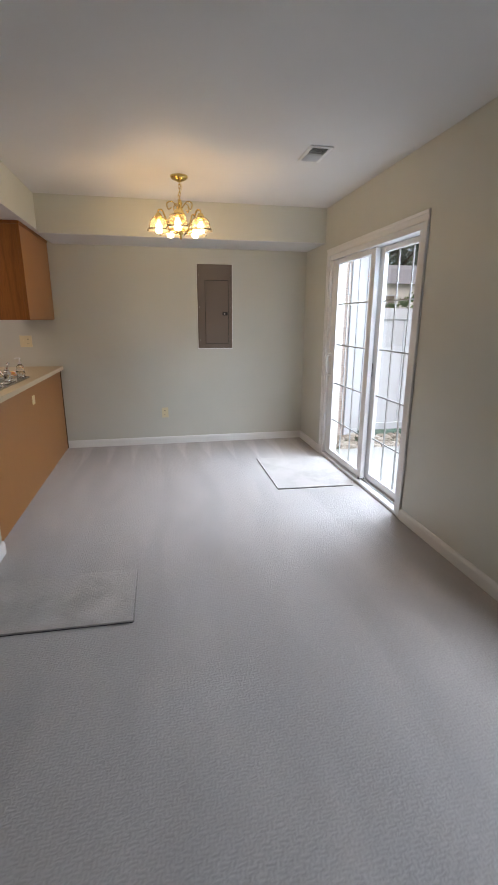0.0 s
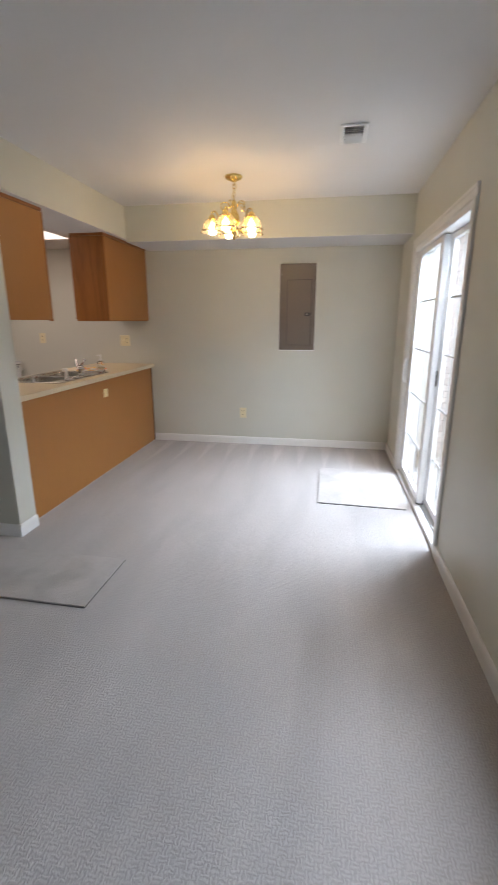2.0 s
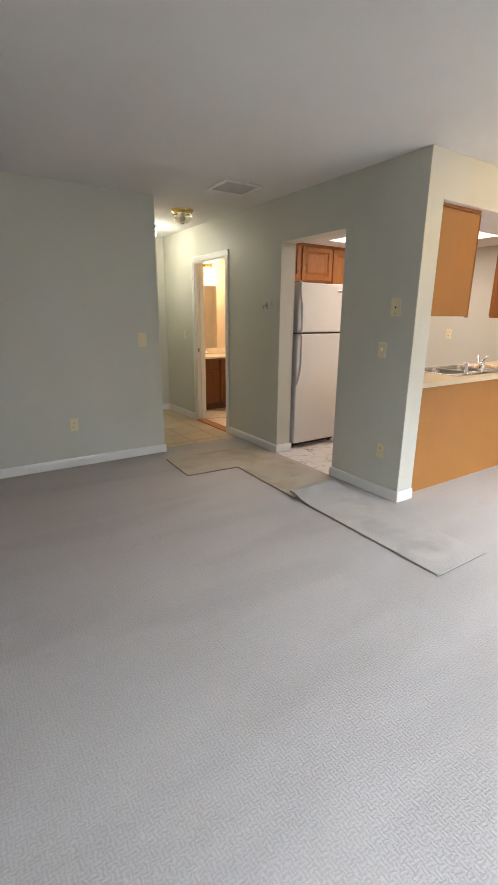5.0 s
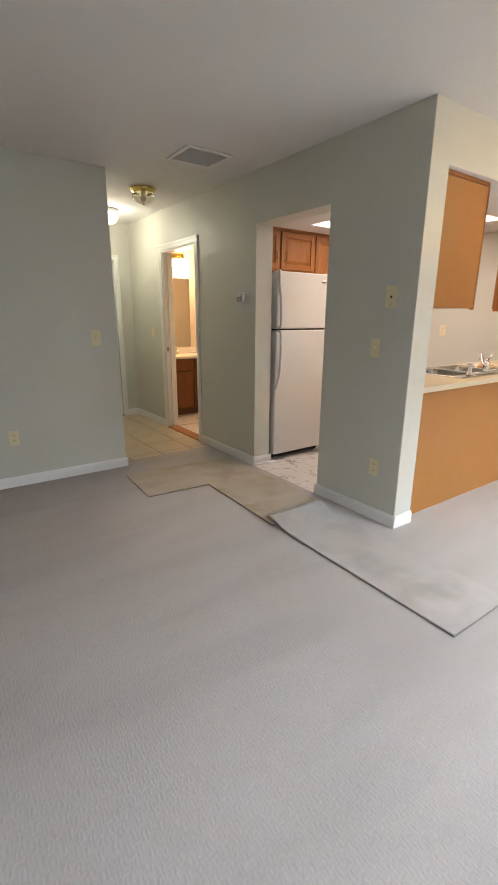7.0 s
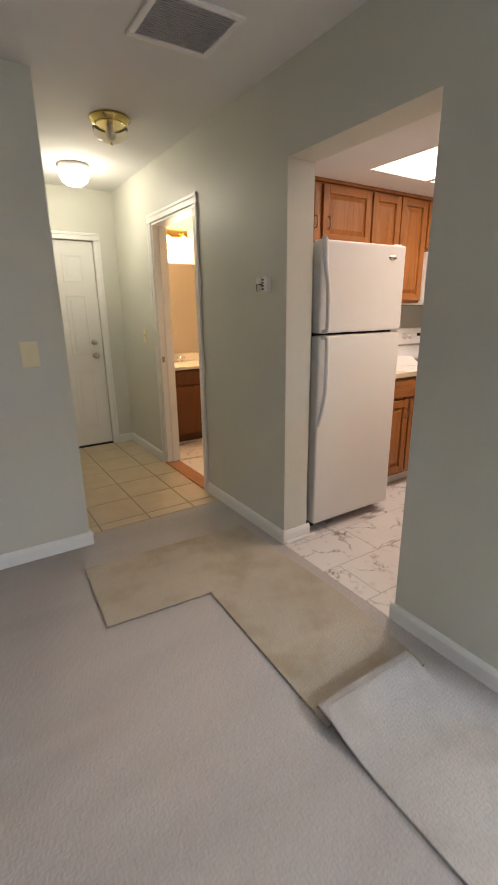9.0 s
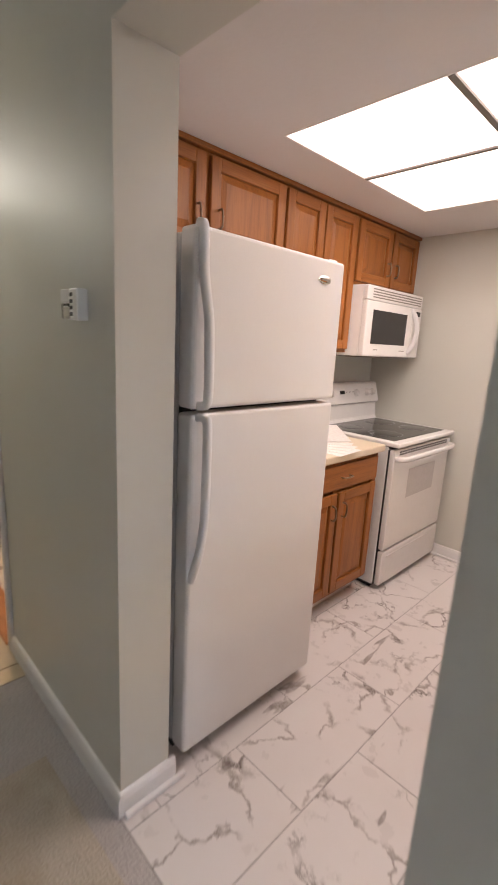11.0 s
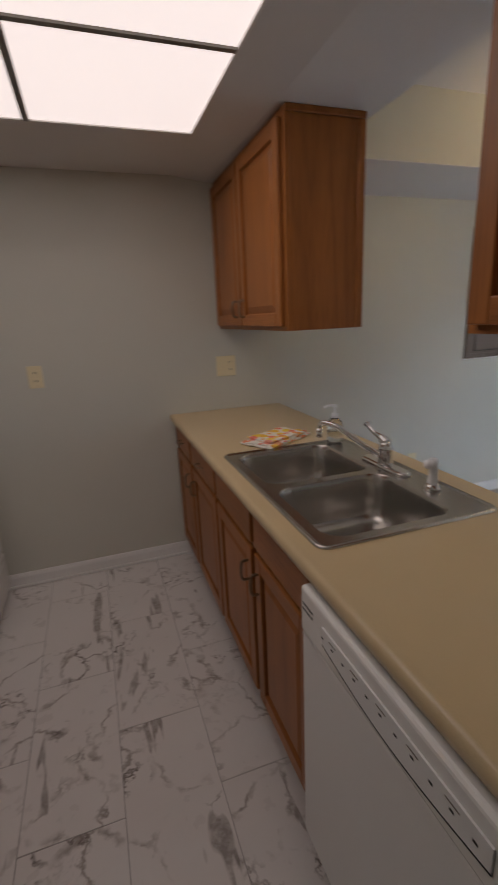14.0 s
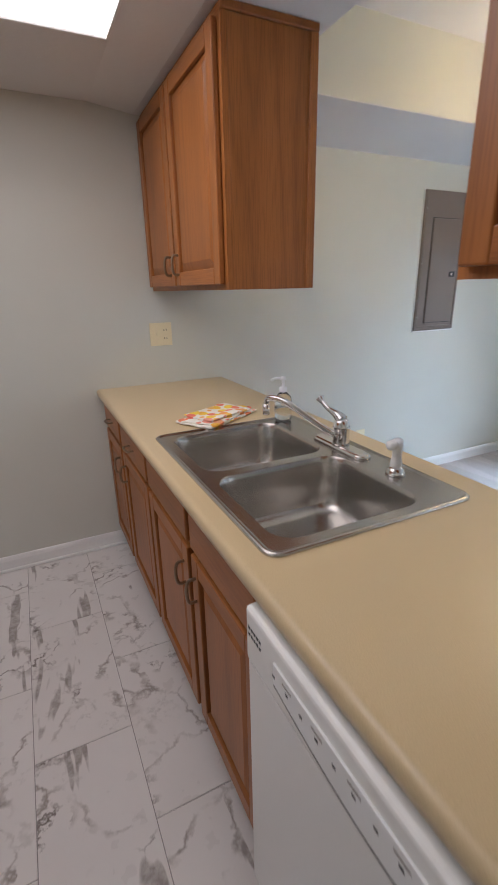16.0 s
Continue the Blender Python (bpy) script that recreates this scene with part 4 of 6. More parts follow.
# ---- chandelier ----
def chandelier():
    c = Vector((0.081, 4.18, CEIL))
    t = thing("chandelier", "polished brass chandelier with lit ribbed glass shades", "chandelier", c)
    b = bmesh.new()
    lathe(b, c, [(0.0, 0.0), (0.065, 0.0), (0.068, -0.008), (0.055, -0.022), (0.03, -0.032), (0.012, -0.04), (0.0, -0.04)], 28)
    part("canopy", b, BRASS, t)
    for i in range(5):
        b = bmesh.new()
        z = CEIL - 0.045 - i * 0.026
        ring = [Vector((c.x + (0.009 * math.cos(a) if i % 2 else 0), c.y + (0 if i % 2 else 0.009 * math.cos(a)), z + 0.018 * math.sin(a))) for a in [2 * math.pi * k / 12 for k in range(13)]]
        sweep(b, ring, 0.0026, None, 6, (1, 0.3, 0.2))
        part("chain_link", b, BRASS, t)
    b = bmesh.new()
    sweep(b, smooth_path([(c.x, c.y, CEIL - 0.03), (c.x + 0.02, c.y, CEIL - 0.08), (c.x - 0.012, c.y, CEIL - 0.13), (c.x, c.y, CEIL - 0.165)], 6), 0.0035, None, 6, (0, 1, 0))
    part("cord", b, IVORY, t)
    z0 = CEIL - 0.158
    b = bmesh.new()
    lathe(b, (c.x, c.y, z0), [(0.0, 0.0), (0.009, -0.004), (0.02, -0.03), (0.012, -0.05), (0.022, -0.075), (0.040, -0.11), (0.046, -0.15), (0.036, -0.18), (0.02, -0.195),
                              (0.024, -0.212), (0.026, -0.228), (0.016, -0.248), (0.008, -0.258), (0.012, -0.270), (0.006, -0.284), (0.0, -0.288)], 24)
    part("stem", b, BRASS, t)
    for i in range(5):
        a = radians(-100 + 72 * i)
        u = Vector((math.cos(a), math.sin(a), 0))
        s = Vector((-u.y, u.x, 0))
        p = lambda r, z: Vector((c.x, c.y, z0)) + u * r + Vector((0, 0, z))
        b = bmesh.new()
        sweep(b, smooth_path([p(0.03, -0.20), p(0.07, -0.225), p(0.10, -0.19), p(0.118, -0.13), p(0.14, -0.085), p(0.168, -0.09), p(0.168, -0.12)], 6), 0.006, None, 8, s)
        sweep(b, smooth_path([p(0.02, -0.06), p(0.06, -0.02), p(0.10, -0.035), p(0.09, -0.075), p(0.065, -0.06)], 5), 0.004, None, 6, s)
        part("arm", b, BRASS, t)
        b = bmesh.new()
        h = p(0.168, 0.0)
        lathe(b, h, [(0.0, -0.105), (0.018, -0.11), (0.026, -0.125), (0.03, -0.15), (0.022, -0.155), (0.0, -0.155)], 18)
        part("socket_cup", b, BRASS, t)
        b = bmesh.new()
        n = 40
        prof = [(0.026, -0.132), (0.044, -0.140), (0.060, -0.160), (0.068, -0.186), (0.073, -0.210), (0.088, -0.232), (0.0855, -0.2325), (0.0705, -0.210), (0.0655, -0.186), (0.0575, -0.161), (0.042, -0.142), (0.024, -0.134)]
        rings = []
        for j, (r, z) in enumerate(prof):
            rings.append([b.verts.new(h + Vector((math.cos(g) * r * (1 + (0.05 if k % 2 else 0) * min(1, max(0, r - 0.03) / 0.03)), math.sin(g) * r * (1 + (0.05 if k % 2 else 0) * min(1, max(0, r - 0.03) / 0.03)), z)))
                          for k, g in [(k, 2 * math.pi * k / n) for k in range(n)]])
        for q0, q1 in zip(rings, rings[1:] + rings[:1]):
            for k in range(n):
                b.faces.new((q0[k], q0[(k + 1) % n], q1[(k + 1) % n], q1[k])).smooth = True
        sh = part("shade", b, SHADEGLASS, t, "clear ribbed glass bell shade")
        sh.visible_shadow = False
        b = bmesh.new()
        lathe(b, h, [(0.0, -0.160), (0.012, -0.163), (0.014, -0.185), (0.026, -0.206), (0.030, -0.224), (0.022, -0.246), (0.0, -0.254)], 18)
        part("bulb", b, BULBGLOW, t, "glowing warm bulb").visible_shadow = False
        point_lamp("chandelier_lamp", h + Vector((0, 0, -0.20)), WARM * 0.030, BULB, 0.03)


chandelier()


# ---- kitchen: cabinets ----
def cab_door(parent, xf, off, y0, y1, z0, z1, knob=None, name="door", flat=False, mat=None):
    """A raised-panel oak door in a plane of constant x. off: the way it looks; knob: (y, z, 'up' or 'along') of its pull."""
    w = 0.052

    def X(d0, d1):
        return sorted((xf + off * d0, xf + off * d1))

    b = bmesh.new()
    if flat:
        box(b, *X(-0.019, 0.0), y0, y1, z0, z1, bevel=0.005, seg=2)
        d = part(name, b, OAK_H, parent)
    else:
        a, c, e, g = y0 + w - 0.002, y1 - w + 0.002, z0 + w - 0.002, z1 - w + 0.002
        k = 0.034
        lo = [b.verts.new((xf + off * -0.0145, y, z)) for y, z in ((a, e), (c, e), (c, g), (a, g))]
        mi = [b.verts.new((xf + off * -0.0143, y, z)) for y, z in ((a + 0.006, e + 0.006), (c - 0.006, e + 0.006), (c - 0.006, g - 0.006), (a + 0.006, g - 0.006))]
        hi = [b.verts.new((xf + off * -0.0035, y, z)) for y, z in ((a + k, e + k), (c - k, e + k), (c - k, g - k), (a + k, g - k))]
        bk = [b.verts.new((xf + off * -0.018, v.co.y, v.co.z)) for v in lo]
        for p, q in ((bk, lo), (lo, mi), (mi, hi)):
            for i in range(4):
                b.faces.new((p[i], p[(i + 1) % 4], q[(i + 1) % 4], q[i]))
        b.faces.new(hi), b.faces.new(bk[::-1])
        d = part(name, b, OAK, parent)
        for r in ((y0, y0 + w, z0, z1), (y1 - w, y1, z0, z1)):
            part("stile", boxes((*X(-0.019, 0.0), *r), bevel=0.004, seg=2), OAK, d)
        for r in ((y0 + w, y1 - w, z0, z0 + w), (y0 + w, y1 - w, z1 - w, z1)):
            part("rail", boxes((*X(-0.0188, -0.0004), *r), bevel=0.003, seg=2), OAK_H, d)
    if knob:
        y, z, way = knob
        h = bmesh.new()
        L = 0.037
        if way == "up":
            pts = [(xf, y, z - L), (xf + off * 0.022, y, z - L * 0.9), (xf + off * 0.028, y, z), (xf + off * 0.022, y, z + L * 0.9), (xf, y, z + L)]
            sweep(h, smooth_path(pts, 5), 0.0055, 0.0035, 8, (0, 1, 0))
        else:
            pts = [(xf, y - L, z), (xf + off * 0.022, y - L * 0.9, z), (xf + off * 0.028, y, z), (xf + off * 0.022, y + L * 0.9, z), (xf, y + L, z)]
            sweep(h, smooth_path(pts, 5), 0.0055, 0.0035, 8, (0, 0, 1))
        part("handle", h, PULL, d, "antique metal bow handle")
    return d


def face_frame(parent, xb, off, y0, y1, z0, z1, splits=()):
    """The frame behind the doors."""
    lo, hi = sorted((xb, xb - off * 0.018))
    rows = [(lo, hi, y0, y0 + 0.035, z0, z1), (lo, hi, y1 - 0.035, y1, z0, z1), (lo, hi, y0 + 0.035, y1 - 0.035, z1 - 0.035, z1), (lo, hi, y0 + 0.035, y1 - 0.035, z0, z0 + 0.03)]
    for s in splits:
        rows.append((lo, hi, s - 0.02, s + 0.02, z0 + 0.03, z1 - 0.035))
    part("face_frame", boxes(*rows), OAK, parent)


def wall_unit(label, x_wall, xf, off, y0, y1, z0, z1, doors, knobs, end=0.0):
    """A wall cabinet: carcass from the wall to behind the door faces at xf."""
    t = thing("wall_cabinet", label, "cabinet", ((x_wall + xf) / 2, (y0 + y1) / 2, z0), "kitchen wall cabinets")
    back = xf - off * 0.021
    lo, hi = sorted((x_wall, back - off * 0.0185))
    part("body", boxes((lo, hi, y0, y1, z0, z1), bevel=0.0015), OAK, t)
    face_frame(t, back, off, y0, y1, z0, z1, [(p[1] + q[0]) / 2 for p, q in zip(doors, doors[1:])])
    for (a, c), k in zip(doors, knobs):
        cab_door(t, xf, off, a, c, z0 + 0.018, z1 - 0.010, k)
    return t


XU = -3.24
wall_unit("honey oak wall cabinet above the refrigerator", KWEST, XU, 1, BACK + 0.003, 4.107, 1.775, 2.154, [(3.12, 3.618), (3.645, 4.098)], [(3.574, 1.91, "up"), (3.688, 1.91, "up")])
wall_unit("tall honey oak wall cabinet beside the microwave", KWEST, XU, 1, 4.109, 4.730, 1.392, 2.154, [(4.118, 4.412), (4.425, 4.722)], [(4.375, 1.52, "up"), (4.46, 1.52, "up")])
wall_unit("short honey oak wall cabinet above the microwave", KWEST, XU, 1, 4.732, NORTH - 0.002, 1.79, 2.154, [(4.748, 5.122), (5.138, 5.472)], [(5.082, 1.91, "up"), (5.178, 1.91, "up")])
tp = boxes((KWEST, XU + 0.004, BACK + 0.003, NORTH - 0.002, 2.1545, KCEIL - 0.001), bevel=0.002)
solid("cabinet_top_trim", tp, OAK_H, "dark oak strip along the top of the wall cabinets", "trim", (-3.4, 4.3, 2.1545))

# the two wall cabinets above the peninsula, with smooth backs to the dining space
XP = -1.525
for y0, y1, doors, knobs, label in (
        (4.525, NORTH - 0.002, [(4.545, 5.02), (5.035, 5.472)], [(4.975, 1.485, "up"), (5.08, 1.485, "up")], "honey oak wall cabinet over the far end of the peninsula"),
        (BACK + 0.002, 3.625, [(3.11, 3.611)], [(3.15, 1.485, "up")], "single-door honey oak wall cabinet hanging beside the column")):
    t = wall_unit(label, -1.188, XP, -1, y0, y1, 1.387 if y0 > 4 else 1.396, 2.125, doors, knobs)
    part("back_panel", boxes((-1.187, -1.18, y0 + 0.004, y1 - 0.001, 1.398, 2.123)), PANEL, t, "smooth honey-coloured back panel")
    part("top_trim", boxes((-1.502, -1.174, y0 - 0.006, y1, 2.126, 2.1495), bevel=0.003), OAK_H, t)
    far = y0 if y0 > 4 else y1
    part("edge_strip", boxes((-1.205, -1.176, far - 0.006, far + 0.006, 1.388, 2.125), bevel=0.002), OAK, t)


def base_unit(label, x_back, xf, off, y0, y1, cols, group="kitchen base cabinets", blank=False, zt=0.868):
    """A base cabinet: toe kick, carcass, drawers over doors. cols: (y0, y1, y of the door pull)."""
    t = thing("base_cabinet", label, "cabinet", ((x_back + xf) / 2, (y0 + y1) / 2, 0), group)
    back = xf - off * 0.021
    lo, hi = sorted((x_back, back - off * 0.0185))
    part("body", boxes((lo, hi, y0, y0 + 0.018, 0.10, zt), (lo, hi, y1 - 0.018, y1, 0.10, zt), (lo, hi, y0 + 0.018, y1 - 0.018, 0.10, 0.118), (max(lo, hi) - 0.01, max(lo, hi), y0 + 0.018, y1 - 0.018, 0.118, zt)), OAK, t)
    lo2, hi2 = sorted((x_back, back - off * 0.075))
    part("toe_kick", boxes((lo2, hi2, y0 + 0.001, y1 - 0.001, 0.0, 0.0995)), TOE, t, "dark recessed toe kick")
    face_frame(t, back, off, y0, y1, 0.10, zt, [(p[1] + q[0]) / 2 for p, q in zip(cols, cols[1:])])
    rl, rh = sorted((back + off * 0.001, back - off * 0.0175))
    part("mid_rail", boxes((rl, rh, y0 + 0.036, y1 - 0.036, 0.70, 0.735)), OAK_H, t)
    for a, c, k in cols:
        cab_door(t, xf, off, a, c, 0.728, 0.848, None if blank else ((a + c) / 2, 0.79, "along"), "drawer", True)
        cab_door(t, xf, off, a, c, 0.128, 0.708, (k, 0.61, "up"))
    return t


base_unit("honey oak sink base cabinet with two doors", -1.205, -1.82, -1, 3.712, 4.590, [(3.727, 4.122, 4.09), (4.152, 4.580, 4.188)], blank=True)
base_unit("honey oak base cabinet with two drawers and doors", -1.205, -1.82, -1, 4.592, NORTH - 0.002, [(4.605, 5.06, 5.015), (5.10, 5.477, 5.145)])
XB = -2.892
t = thing("base_cabinet", "honey oak base cabinet between refrigerator and range", "cabinet", (-3.2, 4.2, 0), "kitchen base cabinets")
part("body", boxes((KWEST, XB - 0.04, 3.850, 4.640, 0.10, 0.868)), OAK, t)
part("toe_kick", boxes((KWEST, XB - 0.095, 3.851, 4.639, 0.0, 0.0995)), PLASTIC, t, "pale toe kick")
face_frame(t, XB - 0.021, 1, 3.850, 4.640, 0.10, 0.868, [4.25])
cab_door(t, XB, 1, 3.905, 4.615, 0.715, 0.845, (4.30, 0.78, "along"), "drawer", True)
cab_door(t, XB, 1, 3.905, 4.245, 0.125, 0.695, (4.205, 0.60, "up"))
cab_door(t, XB, 1, 4.262, 4.615, 0.125, 0.695, (4.30, 0.60, "up"))

# smooth back of the peninsula, towards the dining space
bp = thing("peninsula_back", "smooth honey-coloured panel behind the peninsula", "panel", (-1.19, 4.3, 0))
part("panel", boxes((-1.204, -1.18, BACK + 0.002, NORTH - 0.018, 0.004, 0.868)), PANEL, bp)
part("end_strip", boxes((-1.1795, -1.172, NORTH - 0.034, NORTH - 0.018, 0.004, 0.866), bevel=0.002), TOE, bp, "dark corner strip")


# ---- counters and sink ----
SK = (-1.79, -1.234, 3.722, 4.558)   # outer edge of the sink


def counter():
    t = thing("countertop", "tan laminate countertop with a rounded front edge", "countertop", (-1.5, 4.3, 0.87))
    z0, z1 = 0.872, 0.91
    x0, x1 = -1.846, -1.150
    y0, y1 = BACK + 0.002, NORTH - 0.001
    a, c, e, g = SK[0] + 0.03, SK[1] - 0.03, SK[2] + 0.03, SK[3] - 0.03
    b = bmesh.new()
    outer = []
    prof = [(0.008, z0), (0.002, z0 + 0.006), (0.0, z1 - 0.018), (0.002, z1 - 0.008), (0.006, z1 - 0.002), (0.011, z1 + 0.001), (0.017, z1 + 0.0012), (0.030, z1)]
    fr = [[b.verts.new((x0 + d, y, z)) for d, z in prof] for y in (y0, e, g, y1)]
    bk = [[b.verts.new((x1, y, z)) for z in (z1, z0)] for y in (y0, e, g, y1)]
    inn = {(i, j, k): b.verts.new((x, y, z)) for i, x in enumerate((a, c)) for j, y in ((1, e), (2, g)) for k, z in enumerate((z1, z0))}
    n = len(prof)
    for p, q in zip(fr, fr[1:]):
        for i in range(n - 1):
            b.faces.new((p[i], q[i], q[i + 1], p[i + 1])).smooth = True
    for p, q in zip(bk, bk[1:]):
        b.faces.new((p[0], q[0], q[1], p[1]))
    for k, fi, bi in ((0, n - 1, 0), (1, 0, 1)):
        b.faces.new((fr[0][fi], fr[1][fi], inn[0, 1, k], inn[1, 1, k], bk[1][bi], bk[0][bi]))
        b.faces.new((fr[2][fi], fr[3][fi], bk[3][bi], bk[2][bi], inn[1, 2, k], inn[0, 2, k]))
        b.faces.new((fr[1][fi], fr[2][fi], inn[0, 2, k], inn[0, 1, k]))
        b.faces.new((bk[1][bi], bk[2][bi], inn[1, 2, k], inn[1, 1, k]))
    for u, v in (((0, 1), (1, 1)), ((1, 1), (1, 2)), ((1, 2), (0, 2)), ((0, 2), (0, 1))):
        b.faces.new((inn[(*u, 0)], inn[(*v, 0)], inn[(*v, 1)], inn[(*u, 1)]))
    for y in (0, 3):
        b.faces.new([b.verts.new(v.co) for v in (*fr[y], *bk[y])])
    part("top", b, LAMINATE, t)
    part("edge_band", boxes((x1, x1 + 0.004, y0, y1, z0, z1 - 0.001), bevel=0.001), LAMINATE_PALE, t, "pale laminate edge")


counter()
solid("countertop", boxes((KWEST, -2.870, 3.848, 4.642, 0.869, 0.908), bevel=0.008, seg=3), LAMINATE_PALE, "cream laminate countertop between refrigerator and range", "countertop", (-3.2, 4.24, 0.869))


def rounded(x0, x1, y0, y1, r, n=6):
    """Outline of a rectangle with round corners."""
    pts = []
    for cx, cy, a0 in ((x1 - r, y1 - r, 0), (x0 + r, y1 - r, 90), (x0 + r, y0 + r, 180), (x1 - r, y0 + r, 270)):
        for k in range(n + 1):
            a = radians(a0 + 90 * k / n)
            pts.append((cx + r * math.cos(a), cy + r * math.sin(a)))
    return pts


def sink():
    t = thing("sink", "double-bowl brushed stainless steel drop-in sink", "sink", ((SK[0] + SK[1]) / 2, (SK[2] + SK[3]) / 2, 0.91))
    x0, x1, y0, y1 = SK
    zt = 0.917
    bowls = [(x0 + 0.045, x1 - 0.115, y0 + 0.04, (y0 + y1) / 2 - 0.018), (x0 + 0.045, x1 - 0.115, (y0 + y1) / 2 + 0.018, y1 - 0.04)]
    # deck: rim, then the sheet between rim and bowls
    b = bmesh.new()
    o = rounded(x0, x1, y0, y1, 0.035)
    rings = []
    for d, z in ((0.0, 0.9105), (0.0, 0.914), (0.005, zt + 0.001), (0.011, zt), (0.016, zt - 0.003)):
        rings.append([b.verts.new((x, y, z)) for x, y in rounded(x0 + d, x1 - d, y0 + d, y1 - d, 0.035 - d * 0.6)])
    n = len(o)
    for p, q in zip(rings, rings[1:]):
        for i in range(n):
            b.faces.new((p[i], p[(i + 1) % n], q[(i + 1) % n], q[i])).smooth = True
    edges = [b.edges.get((rings[-1][i], rings[-1][(i + 1) % n])) for i in range(n)]
    for bw in bowls:
        ring = [b.verts.new((x, y, zt - 0.003)) for x, y in rounded(*bw, 0.06)]
        edges += [b.edges.new((ring[i], ring[(i + 1) % len(ring)])) for i in range(len(ring))]
    bmesh.ops.triangle_fill(b, edges=edges, use_beauty=True, use_dissolve=False)
    doomed = [f for f in b.faces if len(f.verts) == 3 and any(bw[0] + 0.02 < f.calc_center_median().x < bw[1] - 0.02 and bw[2] + 0.02 < f.calc_center_median().y < bw[3] - 0.02
                                                             and all(bw[0] - 1e-4 <= v.co.x <= bw[1] + 1e-4 and bw[2] - 1e-4 <= v.co.y <= bw[3] + 1e-4 for v in f.verts) for bw in bowls)]
    bmesh.ops.delete(b, geom=doomed, context="FACES_ONLY")
    part("deck", b, STEEL, t)
    for bw in bowls:
        b = bmesh.new()
        rr = []
        for d, z, r in ((0.0, -0.003, 0.06), (0.002, -0.006, 0.06), (0.006, -0.02, 0.06), (0.012, -0.10, 0.06), (0.018, -0.14, 0.06), (0.03, -0.158, 0.055), (0.055, -0.166, 0.045), (0.11, -0.168, 0.03)):
            rr.append([b.verts.new((x, y, zt + z)) for x, y in rounded(bw[0] + d, bw[1] - d, bw[2] + d, bw[3] - d, r)])
        for p, q in zip(rr, rr[1:]):
            for i in range(n):
                b.faces.new((p[i], p[(i + 1) % n], q[(i + 1) % n], q[i])).smooth = True
        b.faces.new(rr[-1])
        bowl = part("bowl", b, STEEL, t)
        cx, cy = (bw[0] + bw[1]) / 2, (bw[2] + bw[3]) / 2
        b = bmesh.new()
        lathe(b, (cx, cy, zt - 0.168), [(0.058, 0.001), (0.055, 0.004), (0.042, 0.003), (0.036, 0.0015), (0.03, 0.004), (0.012, 0.006), (0.0, 0.008)], 28)
        part("strainer", b, CHROME, bowl, "chrome drain strainer")


sink()


def faucet():
    x, y, z = -1.300, 4.158, 0.914
    t = thing("faucet", "chrome single-lever kitchen faucet on the sink", "faucet", (x, y, z))
    b = bmesh.new()
    rr = [[b.verts.new((px, py, z + h)) for px, py in rounded(x - 0.028 + d, x + 0.028 - d, y - 0.125 + d, y + 0.125 - d, 0.0275 - d)] for d, h in ((0, 0), (0, 0.006), (0.004, 0.011), (0.012, 0.014))]
    for p, q in zip(rr, rr[1:]):
        for i in range(len(p)):
            b.faces.new((p[i], p[(i + 1) % len(p)], q[(i + 1) % len(p)], q[i])).smooth = True
    b.faces.new(rr[-1]), b.faces.new(rr[0])
    part("escutcheon", b, CHROME, t)
    b = bmesh.new()
    lathe(b, (x, y, z), [(0.028, 0.012), (0.026, 0.02), (0.025, 0.06), (0.027, 0.064), (0.027, 0.07), (0.024, 0.084), (0.016, 0.094), (0.0, 0.098)], 24)
    part("column", b, CHROME, t)
    b = bmesh.new()
    sweep(b, smooth_path([(x - 0.015, y + 0.01, z + 0.04), (x - 0.06, y + 0.055, z + 0.075), (x - 0.115, y + 0.125, z + 0.128), (x - 0.14, y + 0.165, z + 0.140), (x - 0.155, y + 0.19, z + 0.135), (x - 0.158, y + 0.197, z + 0.112), (x - 0.158, y + 0.197, z + 0.095)], 6),
          lambda s: 0.011 - 0.002 * s, None, 12, (0.5, 0.5, 0.7))
    part("spout", b, CHROME, t)
    b = bmesh.new()
    lathe(b, (x - 0.158, y + 0.197, z), [(0.0, 0.118), (0.012, 0.118), (0.0125, 0.088), (0.010, 0.082), (0.0, 0.082)], 16)
    part("aerator", b, CHROME, t)
    b = bmesh.new()
    sweep(b, smooth_path([(x + 0.0, y + 0.0, z + 0.088), (x - 0.005, y + 0.02, z + 0.103), (x - 0.01, y + 0.06, z + 0.115), (x - 0.013, y + 0.085, z + 0.130), (x - 0.014, y + 0.098, z + 0.140)], 6), lambda s: 0.020 - 0.026 * s if s < 0.45 else 0.0085 + 0.006 * max(0, s - 0.75) * 4, None, 12, (1, 0, 0))
    part("lever", b, CHROME, t)
    t2 = thing("sprayer", "white side sprayer in a chrome collar", "sprayer", (-1.300, 3.92, z))
    b = bmesh.new()
    lathe(b, (-1.300, 3.92, z), [(0.026, 0.0), (0.026, 0.006), (0.02, 0.014), (0.016, 0.02), (0.0, 0.02)], 20)
    part("collar", b, CHROME, t2)
    b = bmesh.new()
    lathe(b, (-1.300, 3.92, z), [(0.014, 0.018), (0.0155, 0.028), (0.0125, 0.05), (0.0135, 0.072), (0.015, 0.085), (0.012, 0.097), (0.0, 0.10)], 18)
    lathe(b, (-1.313, 3.92, z + 0.084), [(0.0, -0.016), (0.013, -0.016), (0.014, 0.0), (0.008, 0.012), (0.0, 0.014)], 16, "x")
    part("spray_head", b, PLASTIC, t2)


faucet()


